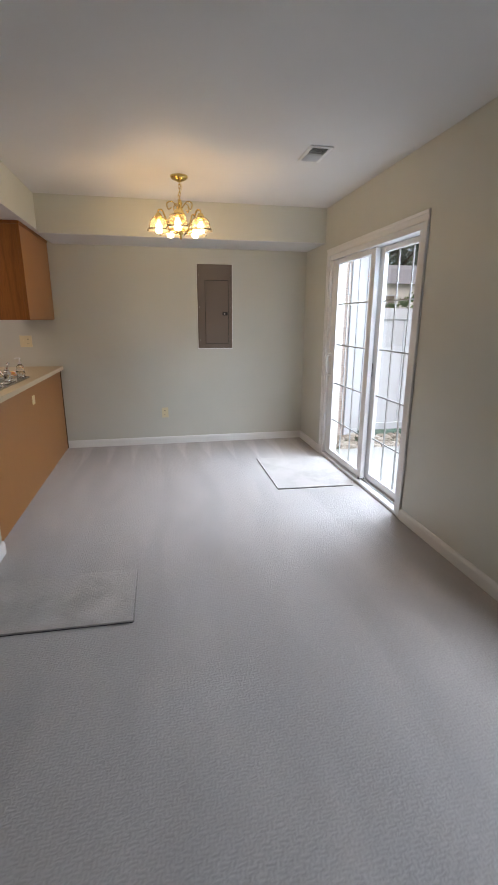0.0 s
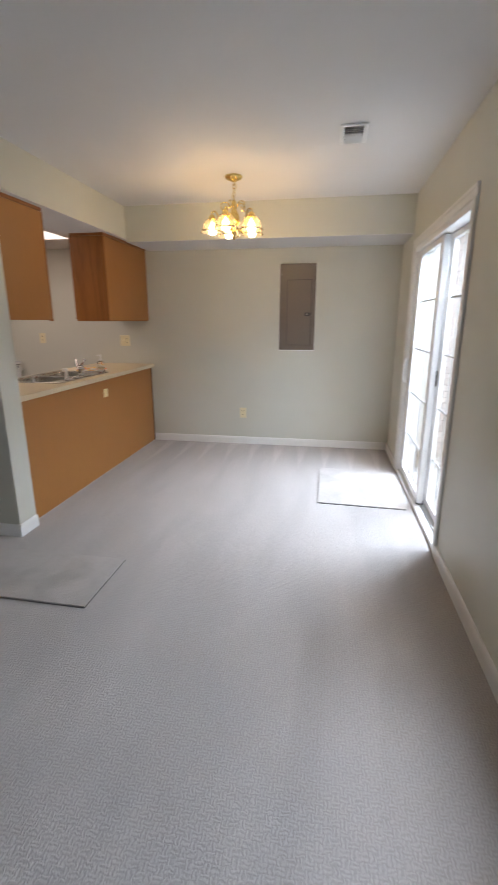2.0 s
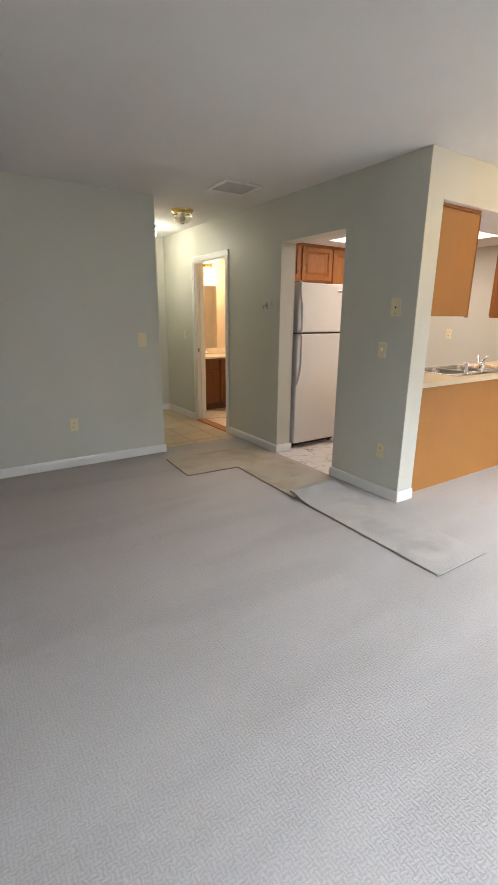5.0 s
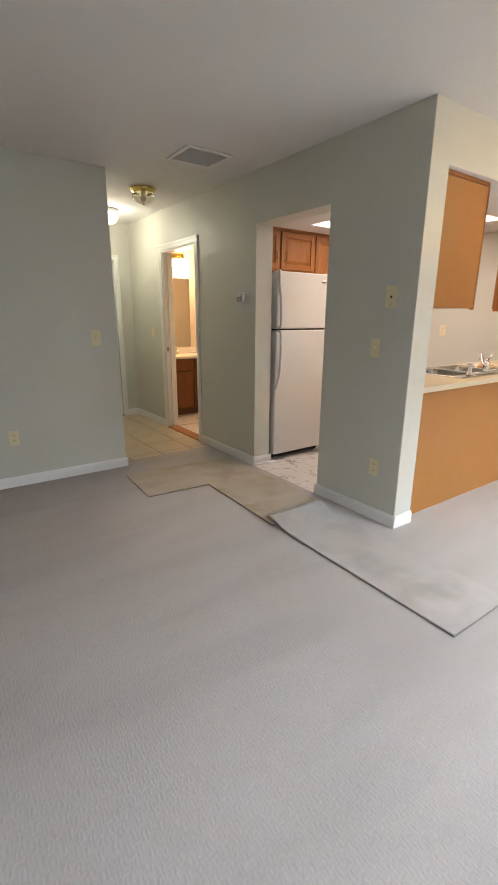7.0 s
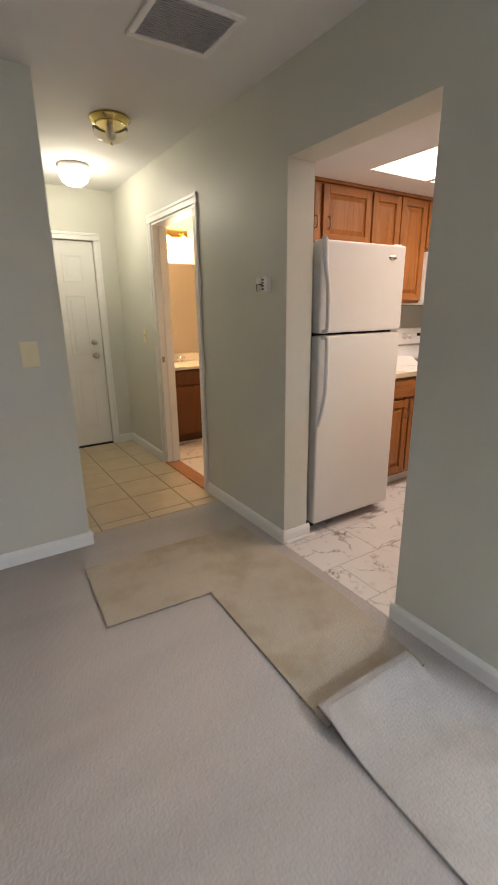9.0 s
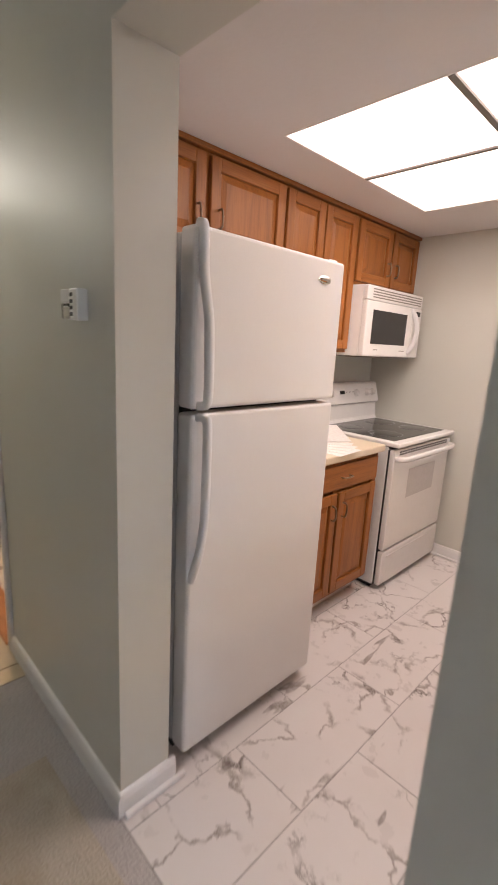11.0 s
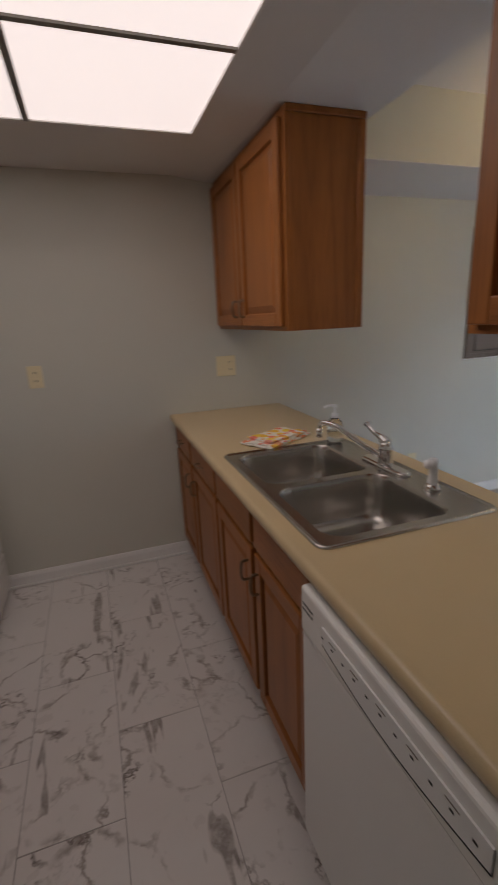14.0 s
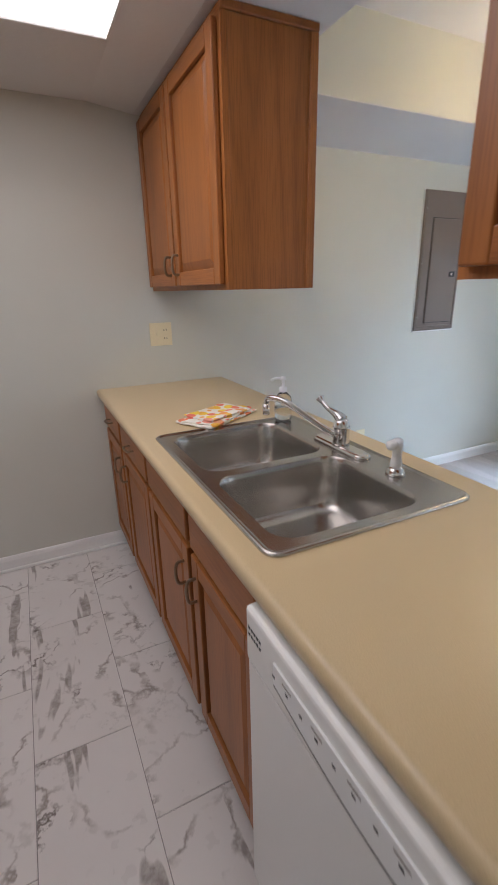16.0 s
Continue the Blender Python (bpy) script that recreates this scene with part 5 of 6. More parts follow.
def soap():
    x, y, z = -1.300, 4.515, 0.9185
    k = 0.97
    t = thing("soap_bottle", "clear hand soap bottle with a white pump", "soap bottle", (x, y, z))
    b = bmesh.new()
    lathe(b, (x, y, z), [(r * k, h * k) for r, h in [(0.0, 0.0), (0.030, 0.0), (0.033, 0.004), (0.034, 0.07), (0.031, 0.088), (0.018, 0.102), (0.012, 0.108), (0.012, 0.114), (0.0, 0.114)]], 24)
    part("bottle", b, CLEAR, t)
    b = bmesh.new()
    lathe(b, (x, y, z), [(r * k, h * k) for r, h in [(0.0, 0.004), (0.029, 0.004), (0.0305, 0.01), (0.031, 0.05), (0.0, 0.05)]], 20)
    part("liquid", b, glass("clear_soap", (0.93, 0.95, 0.95), 0.0, 1.33), t, "clear liquid soap")
    b = bmesh.new()
    lathe(b, (x, y, z), [(r * k, h * k) for r, h in [(0.014, 0.108), (0.015, 0.112), (0.015, 0.125), (0.006, 0.128), (0.005, 0.152), (0.011, 0.154), (0.011, 0.165), (0.0, 0.168)]], 16)
    sweep(b, smooth_path([(x, y, z + 0.16 * k), (x - 0.024, y + 0.01, z + 0.161 * k), (x - 0.042, y + 0.017, z + 0.153 * k)], 4), 0.005, None, 8)
    part("pump", b, PLASTIC, t, "white plastic pump")
    for dz, h in ((0.072, 0.006), (0.045, 0.004), (0.034, 0.004)):
        part("label_bar", boxes((x - 0.0348 * k, x - 0.0342 * k, y - 0.014, y + 0.012, z + dz * k, z + dz * k + h)), PLASTIC if h > 0.005 else PANELGREY, t)


soap()


def dish_towel():
    t = thing("dish_towel", "folded cotton dish towel with yellow and red print", "towel", (-1.50, 4.68, 0.911))
    rng = random.Random(4)
    for k, (nx, ny, rot, dz) in enumerate(((0.150, 0.085, -32, 0.0), (0.140, 0.078, -24, 0.009), (0.110, 0.072, -38, 0.017))):
        b = bmesh.new()
        bmesh.ops.create_grid(b, x_segments=22, y_segments=16, size=1.0)
        for v in b.verts:
            u, w = v.co.x, v.co.y
            v.co = Vector((u * nx, w * ny, 0.004 + 0.007 * noise.noise(Vector((u * 1.7 + k, w * 2.1, 1.0))) + 0.004))
        ext = bmesh.ops.extrude_face_region(b, geom=b.faces[:])
        for v in ext["geom"]:
            if isinstance(v, bmesh.types.BMVert):
                v.co.z -= 0.006
        low = min(v.co.z for v in b.verts)
        bmesh.ops.transform(b, matrix=pose(-1.50, 4.68, 0.9105 - low + dz, 0, 0, 62 + rot), verts=b.verts)
        for f in b.faces:
            f.smooth = True
        part("fold", b, TOWEL, t)


dish_towel()


# ---- appliances ----
def refrigerator():
    y0, y1, xb, xd = 3.142, 3.812, KWEST + 0.03, -2.745
    xf = -2.675
    t = thing("refrigerator", "white top-freezer refrigerator with textured doors", "refrigerator", (-3.1, 3.45, 0))
    part("body", boxes((xb, xd - 0.006, y0 + 0.004, y1 - 0.004, 0.06, 1.700), bevel=0.006, seg=2), FRIDGE_SIDE, t, "white textured cabinet with shade put into its grey colour")
    part("gasket", boxes((xd - 0.007, xd + 0.001, y0 + 0.012, y1 - 0.012, 0.08, 1.69)), RUBBER, t)
    part("kick_grille", boxes((xb + 0.05, xd - 0.02, y0 + 0.02, y1 - 0.02, 0.012, 0.06)), SLOT, t, "dark kick grille")
    for yy in (y0 + 0.06, y1 - 0.06):
        part("foot", boxes((xd - 0.07, xd - 0.02, yy - 0.02, yy + 0.02, 0.0, 0.014)), RUBBER, t)
    part("hinge_cap", boxes((xd - 0.06, xf - 0.02, y1 - 0.07, y1 - 0.02, 1.708, 1.720), bevel=0.003), PLASTIC, t)
    for nm, z0, z1 in (("freezer_door", 1.228, 1.712), ("fridge_door", 0.062, 1.214)):
        dr = part(nm, boxes((xd, xf, y0, y1, z0, z1), bevel=0.012, seg=3), FRIDGE, t)
        h = bmesh.new()
        hy = y0 + 0.022
        if nm == "freezer_door":
            pts = [(xf - 0.006, hy - 0.006, z1 + 0.002), (xf + 0.012, hy - 0.006, z1 - 0.006), (xf + 0.016, hy - 0.006, z1 - 0.05), (xf + 0.018, hy - 0.004, z1 - 0.13), (xf + 0.026, hy + 0.008, z1 - 0.23),
                   (xf + 0.028, hy + 0.012, z1 - 0.33), (xf + 0.028, hy + 0.013, z0 + 0.05), (xf + 0.022, hy + 0.011, z0 + 0.016), (xf - 0.004, hy + 0.004, z0 + 0.010)]
        else:
            pts = [(xf - 0.004, hy + 0.002, z1 - 0.008), (xf + 0.020, hy + 0.012, z1 - 0.010), (xf + 0.028, hy + 0.014, z1 - 0.04), (xf + 0.028, hy + 0.015, z1 - 0.20), (xf + 0.026, hy + 0.014, z1 - 0.32),
                   (xf + 0.020, hy + 0.006, z1 - 0.41), (xf + 0.012, hy - 0.004, z1 - 0.47), (xf - 0.003, hy - 0.008, z1 - 0.515)]
        sweep(h, smooth_path(pts, 6), 0.013, 0.012, 12, (0, 1, 0), True)
        part("handle", h, PLASTIC, dr, "long curved white handle")
    b = bmesh.new()
    lathe(b, (xf, y1 - 0.115, 1.642), [(0.0, 0.0), (0.036, 0.0), (0.036, 0.002), (0.03, 0.004), (0.0, 0.0045)], 28, "x")
    bmesh.ops.scale(b, vec=(1, 1, 0.42), space=Matrix.Translation((-xf, -(y1 - 0.115), -1.642)), verts=b.verts)
    part("badge", b, CHROME, t, "small oval silver badge")
    part("badge_bar", boxes((xf + 0.004, xf + 0.0052, y1 - 0.137, y1 - 0.093, 1.639, 1.645)), PANELGREY, t)


refrigerator()


def microwave():
    y0, y1, z0, z1, xb, xf = 4.735, 5.430, 1.376, 1.782, KWEST, -3.14
    t = thing("microwave", "white over-the-range microwave with dark window", "microwave", (-3.33, 5.07, z0))
    part("body", boxes((xb, xf - 0.035, y0, y1, z0, z1), bevel=0.004), ENAMEL, t)
    part("underside", boxes((xb + 0.02, xf - 0.05, y0 + 0.02, y1 - 0.02, z0 - 0.008, z0 + 0.002)), PANELGREY, t)
    g = part("vent_grille", boxes((xf - 0.036, xf - 0.006, y0, y1, z1 - 0.082, z1), bevel=0.006, seg=2), ENAMEL, t)
    for k in range(4):
        part("vent_slot", boxes((xf - 0.008, xf - 0.0052, y0 + 0.06, y1 - 0.02, z1 - 0.068 + k * 0.015, z1 - 0.061 + k * 0.015)), PANELGREY, g)
    yd = y1 - 0.125
    d = part("door", boxes((xf - 0.036, xf, y0, yd, z0, z1 - 0.084), bevel=0.009, seg=3), ENAMEL, t)
    part("window", boxes((xf - 0.001, xf + 0.0015, y0 + 0.07, yd - 0.080, z0 + 0.075, z1 - 0.135), bevel=0.0007), BLACKGLASS, d, "dark glass window")
    for a, c in ((y0 + 0.11, y0 + 0.16), (yd - 0.14, yd - 0.07)):
        part("label_bar", boxes((xf - 0.0005, xf + 0.0006, a, c, z0 + 0.038, z0 + 0.043)), PANELGREY, d)
    h = bmesh.new()
    sweep(h, smooth_path([(xf - 0.006, yd - 0.03, z0 + 0.028), (xf + 0.022, yd - 0.018, z0 + 0.07), (xf + 0.040, yd + 0.0, z0 + 0.165), (xf + 0.022, yd - 0.012, z0 + 0.265), (xf - 0.006, yd - 0.025, z0 + 0.31)], 6), 0.014, 0.008, 12, (0, 1, 0), True)
    part("handle", h, PLASTIC, d, "curved white handle")
    k = part("control_panel", boxes((xf - 0.036, xf - 0.001, yd + 0.001, y1, z0, z1 - 0.084), bevel=0.008, seg=3), ENAMEL, t)
    part("display", boxes((xf - 0.0015, xf + 0.0008, yd + 0.035, y1 - 0.03, z1 - 0.135, z1 - 0.105)), BLACKGLASS, k, "small dark display")


microwave()


def cooker():
    y0, y1, xb, xf = 4.690, 5.452, KWEST + 0.03, -2.835
    t = thing("range", "white electric range with black glass cooktop", "stove", (-3.15, 5.07, 0))
    part("body", boxes((xb, xf - 0.045, y0, y1, 0.03, 0.885), bevel=0.003), ENAMEL, t)
    part("base", boxes((xb + 0.05, xf - 0.07, y0 + 0.02, y1 - 0.02, 0.0, 0.03)), SLOT, t)
    part("cooktop", boxes((xb, xf + 0.02, y0 - 0.004, y1 + 0.004, 0.888, 0.915), bevel=0.009, seg=3), ENAMEL, t)
    # solid black filler puts the shade under the cooktop edge into colour
    part("shadow_gap", boxes((xb + 0.02, xf - 0.01, y0 + 0.004, y1 - 0.004, 0.878, 0.889)), SLOT, t)
    gl = part("glass_top", boxes((xb + 0.10, xf - 0.035, y0 + 0.045, y1 - 0.045, 0.9145, 0.918), bevel=0.001), speckled("smoky_cooktop_glass", (0.014, 0.014, 0.014), 0.09, 300.0, 0.5), t, "black ceramic glass")
    RING = speckled("printed_burner_ring", (0.16, 0.16, 0.16), 0.3, 200.0, 0.2)
    for x, y, r in ((-3.02, 4.90, 0.10), (-3.02, 5.26, 0.085), (-3.27, 4.90, 0.078), (-3.27, 5.26, 0.10)):
        b = bmesh.new()
        lathe(b, (x, y, 0.918), [(r, 0.0001), (r, 0.0005), (r - 0.003, 0.0007), (0.0, 0.0007)], 40)
        e = part("burner", b, BLACKGLASS, gl, "dark printed burner zone")
        b = bmesh.new()
        ring = [(r + 0.004, 0.0001), (r + 0.004, 0.0006), (r + 0.0005, 0.0006), (r + 0.0005, 0.0001)]
        loops = [[b.verts.new((x + q * math.cos(g), y + q * math.sin(g), 0.918 + h)) for g in [2 * math.pi * k / 40 for k in range(40)]] for q, h in ring]
        for p, q in zip(loops, loops[1:]):
            for k in range(40):
                b.faces.new((p[k], p[(k + 1) % 40], q[(k + 1) % 40], q[k]))
        part("burner_ring", b, RING, gl)
    # backguard with sloping control panel
    b = bmesh.new()
    for q in (((xb, 0.915), (xb + 0.085, 0.915), (xb + 0.07, 0.935), (xb + 0.06, 1.03), (xb + 0.085, 1.045), (xb + 0.05, 1.175), (xb + 0.03, 1.185), (xb, 1.185)),):
        l = [b.verts.new((x, y0, z)) for x, z in q]
        r = [b.verts.new((x, y1, z)) for x, z in q]
        for i in range(len(q)):
            b.faces.new((l[i], l[(i + 1) % len(q)], r[(i + 1) % len(q)], r[i]))
        b.faces.new(l), b.faces.new(r[::-1])
    bmesh.ops.bevel(b, geom=b.edges[:], offset=0.003, segments=2, affect="EDGES")
    g = part("backguard", b, ENAMEL, t)
    for k, y in enumerate((y0 + 0.10, y0 + 0.17, y1 - 0.29, y1 - 0.15, y1 - 0.08)):
        b = bmesh.new()
        lathe(b, (0, 0, 0), [(0.026, 0.0), (0.026, 0.003), (0.02, 0.005), (0.018, 0.02), (0.016, 0.023), (0.0, 0.023)], 22, "x")
        box(b, 0.02, 0.027, -0.004, 0.004, -0.018, 0.018, bevel=0.002)
        bmesh.ops.transform(b, matrix=pose(xb + 0.067, y, 1.112, 0, -15, 0), verts=b.verts)
        kn = part("knob", b, ENAMEL, g, "white control knob")
    for k in range(7):
        y = y1 - 0.43 + k * 0.02
        b = bmesh.new()
        box(b, 0, 0.0012, -0.006, 0.006, -0.003, 0.003)
        bmesh.ops.transform(b, matrix=pose(xb + 0.0675, y, 1.10 + 0.02 * (k % 2), 0, -15, 0), verts=b.verts)
        part("label_bar", b, PANELGREY, g)
    b = bmesh.new()
    box(b, 0, 0.002, -0.028, 0.028, -0.012, 0.012)
    bmesh.ops.transform(b, matrix=pose(xb + 0.067, y1 - 0.46, 1.12, 0, -15, 0), verts=b.verts)
    part("clock_display", b, BLACKGLASS, g, "small black clock display")
    # oven door, its vents, handle and window; drawer below
    d = part("oven_door", boxes((xf - 0.036, xf - 0.002, y0 + 0.002, y1 - 0.002, 0.262, 0.872), bevel=0.008, seg=3), ENAMEL, t)
    part("oven_window", boxes((xf - 0.003, xf - 0.0005, y0 + 0.20, y1 - 0.20, 0.555, 0.735), bevel=0.0008), GREYGLASS, d, "pale grey oven window")
    for r in range(2):
        for k in range(20):
            y = y0 + 0.07 + k * (y1 - y0 - 0.14) / 19
            part("vent_slot", boxes((xf - 0.003, xf - 0.001, y - 0.012, y + 0.012, 0.838 + r * 0.014, 0.847 + r * 0.014)), SLOT, d)
    # black strip paints the shade in the gap behind the oven door
    part("gasket", boxes((xf - 0.0455, xf - 0.0355, y0 + 0.004, y1 - 0.004, 0.04, 0.868)), RUBBER, t, "black strip standing for the dark gap round the oven door")
    h = bmesh.new()
    hz = 0.822
    sweep(h, smooth_path([(xf - 0.006, y0 + 0.02, hz), (xf + 0.03, y0 + 0.03, hz), (xf + 0.044, y0 + 0.10, hz), (xf + 0.046, (y0 + y1) / 2, hz), (xf + 0.044, y1 - 0.10, hz), (xf + 0.03, y1 - 0.03, hz), (xf - 0.006, y1 - 0.02, hz)], 6), 0.012, 0.015, 12, (0, 0, 1), True)
    part("handle", h, ENAMEL, d, "white bar handle")
    dr = part("drawer", boxes((xf - 0.036, xf - 0.002, y0 + 0.002, y1 - 0.002, 0.035, 0.25), bevel=0.008, seg=3), ENAMEL, t)
    part("pull_lip", boxes((xf - 0.004, xf + 0.003, y0 + 0.05, y1 - 0.05, 0.205, 0.222), bevel=0.003), ENAMEL, dr)


cooker()


def dishwasher():
    y0, y1, xf = 3.096, 3.694, -1.856
    t = thing("dishwasher", "white built-in dishwasher with a curved control strip", "dishwasher", (-1.5, 3.39, 0))
    part("tub", boxes((-1.785, -1.21, y0 + 0.006, y1 - 0.006, 0.03, 0.86)), PANELGREY, t)
    part("kick_plate", boxes((-1.785, -1.76, y0 + 0.004, y1 - 0.004, 0.0, 0.10)), SLOT, t)
    d = part("door", boxes((xf + 0.004, xf + 0.09, y0, y1, 0.105, 0.74), bevel=0.006, seg=2), FRIDGE, t)
    c = part("control_panel", boxes((xf, xf + 0.09, y0, y1, 0.742, 0.862), bevel=0.010, seg=3), ENAMEL, t)
    # arched strip for the pocket under the panel; a black bar paints its shade
    b = bmesh.new()
    n = 20
    up, lowr = [], []
    for k in range(n + 1):
        s = k / n
        y = y0 + 0.06 + s * (y1 - y0 - 0.17)
        up.append(y), lowr.append(0.786 - 0.022 * math.sin(math.pi * s))
    fr = [[b.verts.new((xf - 0.0035, y, z)) for y, z in zip(up, [0.826] * (n + 1))], [b.verts.new((xf - 0.0035, y, z)) for y, z in zip(up, lowr)],
          [b.verts.new((xf + 0.001, y, z)) for y, z in zip(up, lowr)], [b.verts.new((xf + 0.001, y, 0.826)) for y in up]]
    for p, q in zip(fr, fr[1:] + fr[:1]):
        for i in range(n):
            b.faces.new((p[i], p[i + 1], q[i + 1], q[i]))
    for i in (0, n):
        b.faces.new([r[i] for r in fr])
    part("label_strip", b, PLASTIC, c, "curved strip of buttons")
    b = bmesh.new()
    sweep(b, [Vector((xf - 0.001, y, z - 0.003)) for y, z in zip(up, lowr)], 0.003, 0.0025, 6, (1, 0, 0))
    part("pocket_shadow", b, SLOT, c, "black bar standing for the shade in the handle groove")
    for k in range(11):
        y = y0 + 0.085 + k * 0.040
        part("button_mark", boxes((xf - 0.0042, xf - 0.0034, y - 0.004, y + 0.004, 0.800, 0.804)), SLOT, c)
        if k % 2:
            part("button_label", boxes((xf - 0.0042, xf - 0.0034, y - 0.013, y + 0.013, 0.812, 0.8145)), PANELGREY, c)
    for k in range(10):
        part("vent_slot", boxes((xf - 0.0006, xf + 0.001, y1 - 0.062 + (k // 2) * 0.010, y1 - 0.055 + (k // 2) * 0.010, 0.806 + 0.014 * (k % 2), 0.812 + 0.014 * (k % 2))), SLOT, c)


dishwasher()


def papers():
    rng = random.Random(2)
    for k in range(6):
        b = bmesh.new()
        box(b, -0.14, 0.14, -0.108, 0.108, 0, 0.0012)
        tilt = 14 if k == 5 else 0
        bmesh.ops.transform(b, matrix=pose(-3.00 - 0.03 * k, 4.27 + 0.028 * k, 0.9086 + 0.0016 * k + (0.030 if k == 5 else 0), tilt, 0, 4 + 11 * k), verts=b.verts)
        t = solid("booklet", b, PAPER, "loose printed leaflet on the cream countertop", "paper", (-3.00 - 0.03 * k, 4.27 + 0.028 * k, 0.9086), "leaflets on the counter")


papers()


# ---- kitchen ceiling light ----
def lightbox():
    x0, x1, y0, y1, xm, ym = -2.97, -1.728, 3.76, 4.942, -2.352, 4.325
    t = thing("ceiling_light_panel", "large recessed fluorescent light with four lit prismatic lenses", "ceiling light", ((x0 + x1) / 2, (y0 + y1) / 2, KCEIL))
    part("housing", boxes((x0, x1, y0, y1, KCEIL + 0.05, KCEIL + 0.06), (x0, x0 + 0.008, y0, y1, KCEIL - 0.001, KCEIL + 0.05), (x1 - 0.008, x1, y0, y1, KCEIL - 0.001, KCEIL + 0.05),
                          (x0 + 0.008, x1 - 0.008, y0, y0 + 0.008, KCEIL - 0.001, KCEIL + 0.05), (x0 + 0.008, x1 - 0.008, y1 - 0.008, y1, KCEIL - 0.001, KCEIL + 0.05)), TRIM, t)
    part("divider", boxes((xm - 0.011, xm + 0.011, y0 + 0.008, y1 - 0.008, KCEIL - 0.004, KCEIL + 0.02)), PANELGREY, t)
    part("divider", boxes((x0 + 0.008, xm - 0.011, ym - 0.010, ym + 0.010, KCEIL - 0.003, KCEIL + 0.02), (xm + 0.011, x1 - 0.008, ym - 0.010, ym + 0.010, KCEIL - 0.003, KCEIL + 0.02)), PANELGREY, t)
    for a, c in ((x0 + 0.0085, xm - 0.0115), (xm + 0.0115, x1 - 0.0085)):
        for e, g in ((y0 + 0.0085, ym - 0.0105), (ym + 0.0105, y1 - 0.0085)):
            area_lamp("tube_light", pose((a + c) / 2, (e + g) / 2, KCEIL + 0.03), c - a - 0.04, g - e - 0.04, KITCHEN * 0.87, (1.0, 0.90, 0.82))
            part("lens", boxes((a, c, e, g, KCEIL + 0.004, KCEIL + 0.008)), LENS, t, "lit prismatic plastic lens").visible_shadow = False


lightbox()


# ---- bathroom, seen through its door ----
def bathroom():
    xw, xv = HALL_END + 0.01, -4.95
    t = thing("vanity", "dark wood bathroom vanity with a pale top", "vanity", (-5.2, 3.55, 0))
    part("body", boxes((xw, xv - 0.02, BATH_S + 0.004, 4.0, 0.09, 0.775)), VANITY, t)
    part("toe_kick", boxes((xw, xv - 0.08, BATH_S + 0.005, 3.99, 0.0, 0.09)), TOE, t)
    part("drawer_front", boxes((xv - 0.02, xv, BATH_S + 0.02, 3.53, 0.62, 0.76), bevel=0.004), VANITY, t)
    part("drawer_front", boxes((xv - 0.02, xv, 3.55, 3.98, 0.62, 0.76), bevel=0.004), VANITY, t)
    part("door", boxes((xv - 0.02, xv, BATH_S + 0.02, 3.53, 0.11, 0.60), bevel=0.004), VANITY, t)
    part("door", boxes((xv - 0.02, xv, 3.55, 3.98, 0.11, 0.60), bevel=0.004), VANITY, t)
    part("top", boxes((xw, xv + 0.02, BATH_S + 0.003, 4.01, 0.777, 0.81), bevel=0.006, seg=2), CULTURED, t, "cream cultured marble top")
    part("backsplash", boxes((xw, xw + 0.02, BATH_S + 0.003, 4.01, 0.812, 0.89), bevel=0.004), CULTURED, t)
    f = thing("bathroom_faucet", "small chrome bathroom faucet", "faucet", (-5.32, 3.45, 0.811))
    b = bmesh.new()
    box(b, -5.345, -5.295, 3.36, 3.54, 0.811, 0.823, bevel=0.005, seg=2)
    sweep(b, smooth_path([(-5.32, 3.45, 0.82), (-5.31, 3.45, 0.87), (-5.26, 3.45, 0.88), (-5.21, 3.45, 0.855)], 5), 0.010, None, 10, (0, 1, 0))
    part("spout", b, CHROME, f)
    for y in (3.385, 3.515):
        b = bmesh.new()
        lathe(b, (-5.32, y, 0.822), [(0.018, 0), (0.014, 0.015), (0.02, 0.028), (0.02, 0.045), (0.0, 0.05)], 16)
        part("knob", b, CHROME, f)
    m = thing("bathroom_mirror", "frameless bathroom mirror above the vanity", "mirror", (xw, 3.55, 0.90))
    part("glass", boxes((xw, xw + 0.006, BATH_S + 0.02, 3.76, 0.90, 1.83), bevel=0.001), MIRROR, m)
    l = thing("vanity_light", "brass vanity light with lit globes above the mirror", "wall light", (xw, 3.5, 2.05))
    part("backplate", boxes((xw, xw + 0.03, 3.34, 3.68, 2.07, 2.15), bevel=0.008, seg=2), BRASS, l)
    for y in (3.42, 3.60):
        b = bmesh.new()
        lathe(b, (xw + 0.09, y, 2.04), [(0.0, 0.06), (0.022, 0.055), (0.026, 0.035), (0.02, 0.03), (0.0, 0.03)], 16)
        sweep(b, [Vector((xw + 0.03, y, 2.11)), Vector((xw + 0.07, y, 2.115)), Vector((xw + 0.09, y, 2.09))], 0.008, None, 8, (0, 1, 0))
        part("arm", b, BRASS, l)
        b = bmesh.new()
        lathe(b, (xw + 0.09, y, 2.04), [(0.022, 0.035), (0.045, 0.015), (0.065, -0.03), (0.07, -0.075), (0.06, -0.08), (0.0, -0.08)], 20)
        part("shade", b, BATHGLOW, l, "glowing frosted glass shade")
    point_lamp("bath_lamp", (xw + 0.35, 3.5, 1.95), WARM * 1.5, (1.0, 0.66, 0.38), 0.1)
    # the open bathroom door stands against the inner wall
    d = panel_door("door_3", "white six-panel bathroom door standing open", 3.09, 3.83, 0.012, 2.01, BD1 - 0.02, -1, TRIM)
    b = bmesh.new()
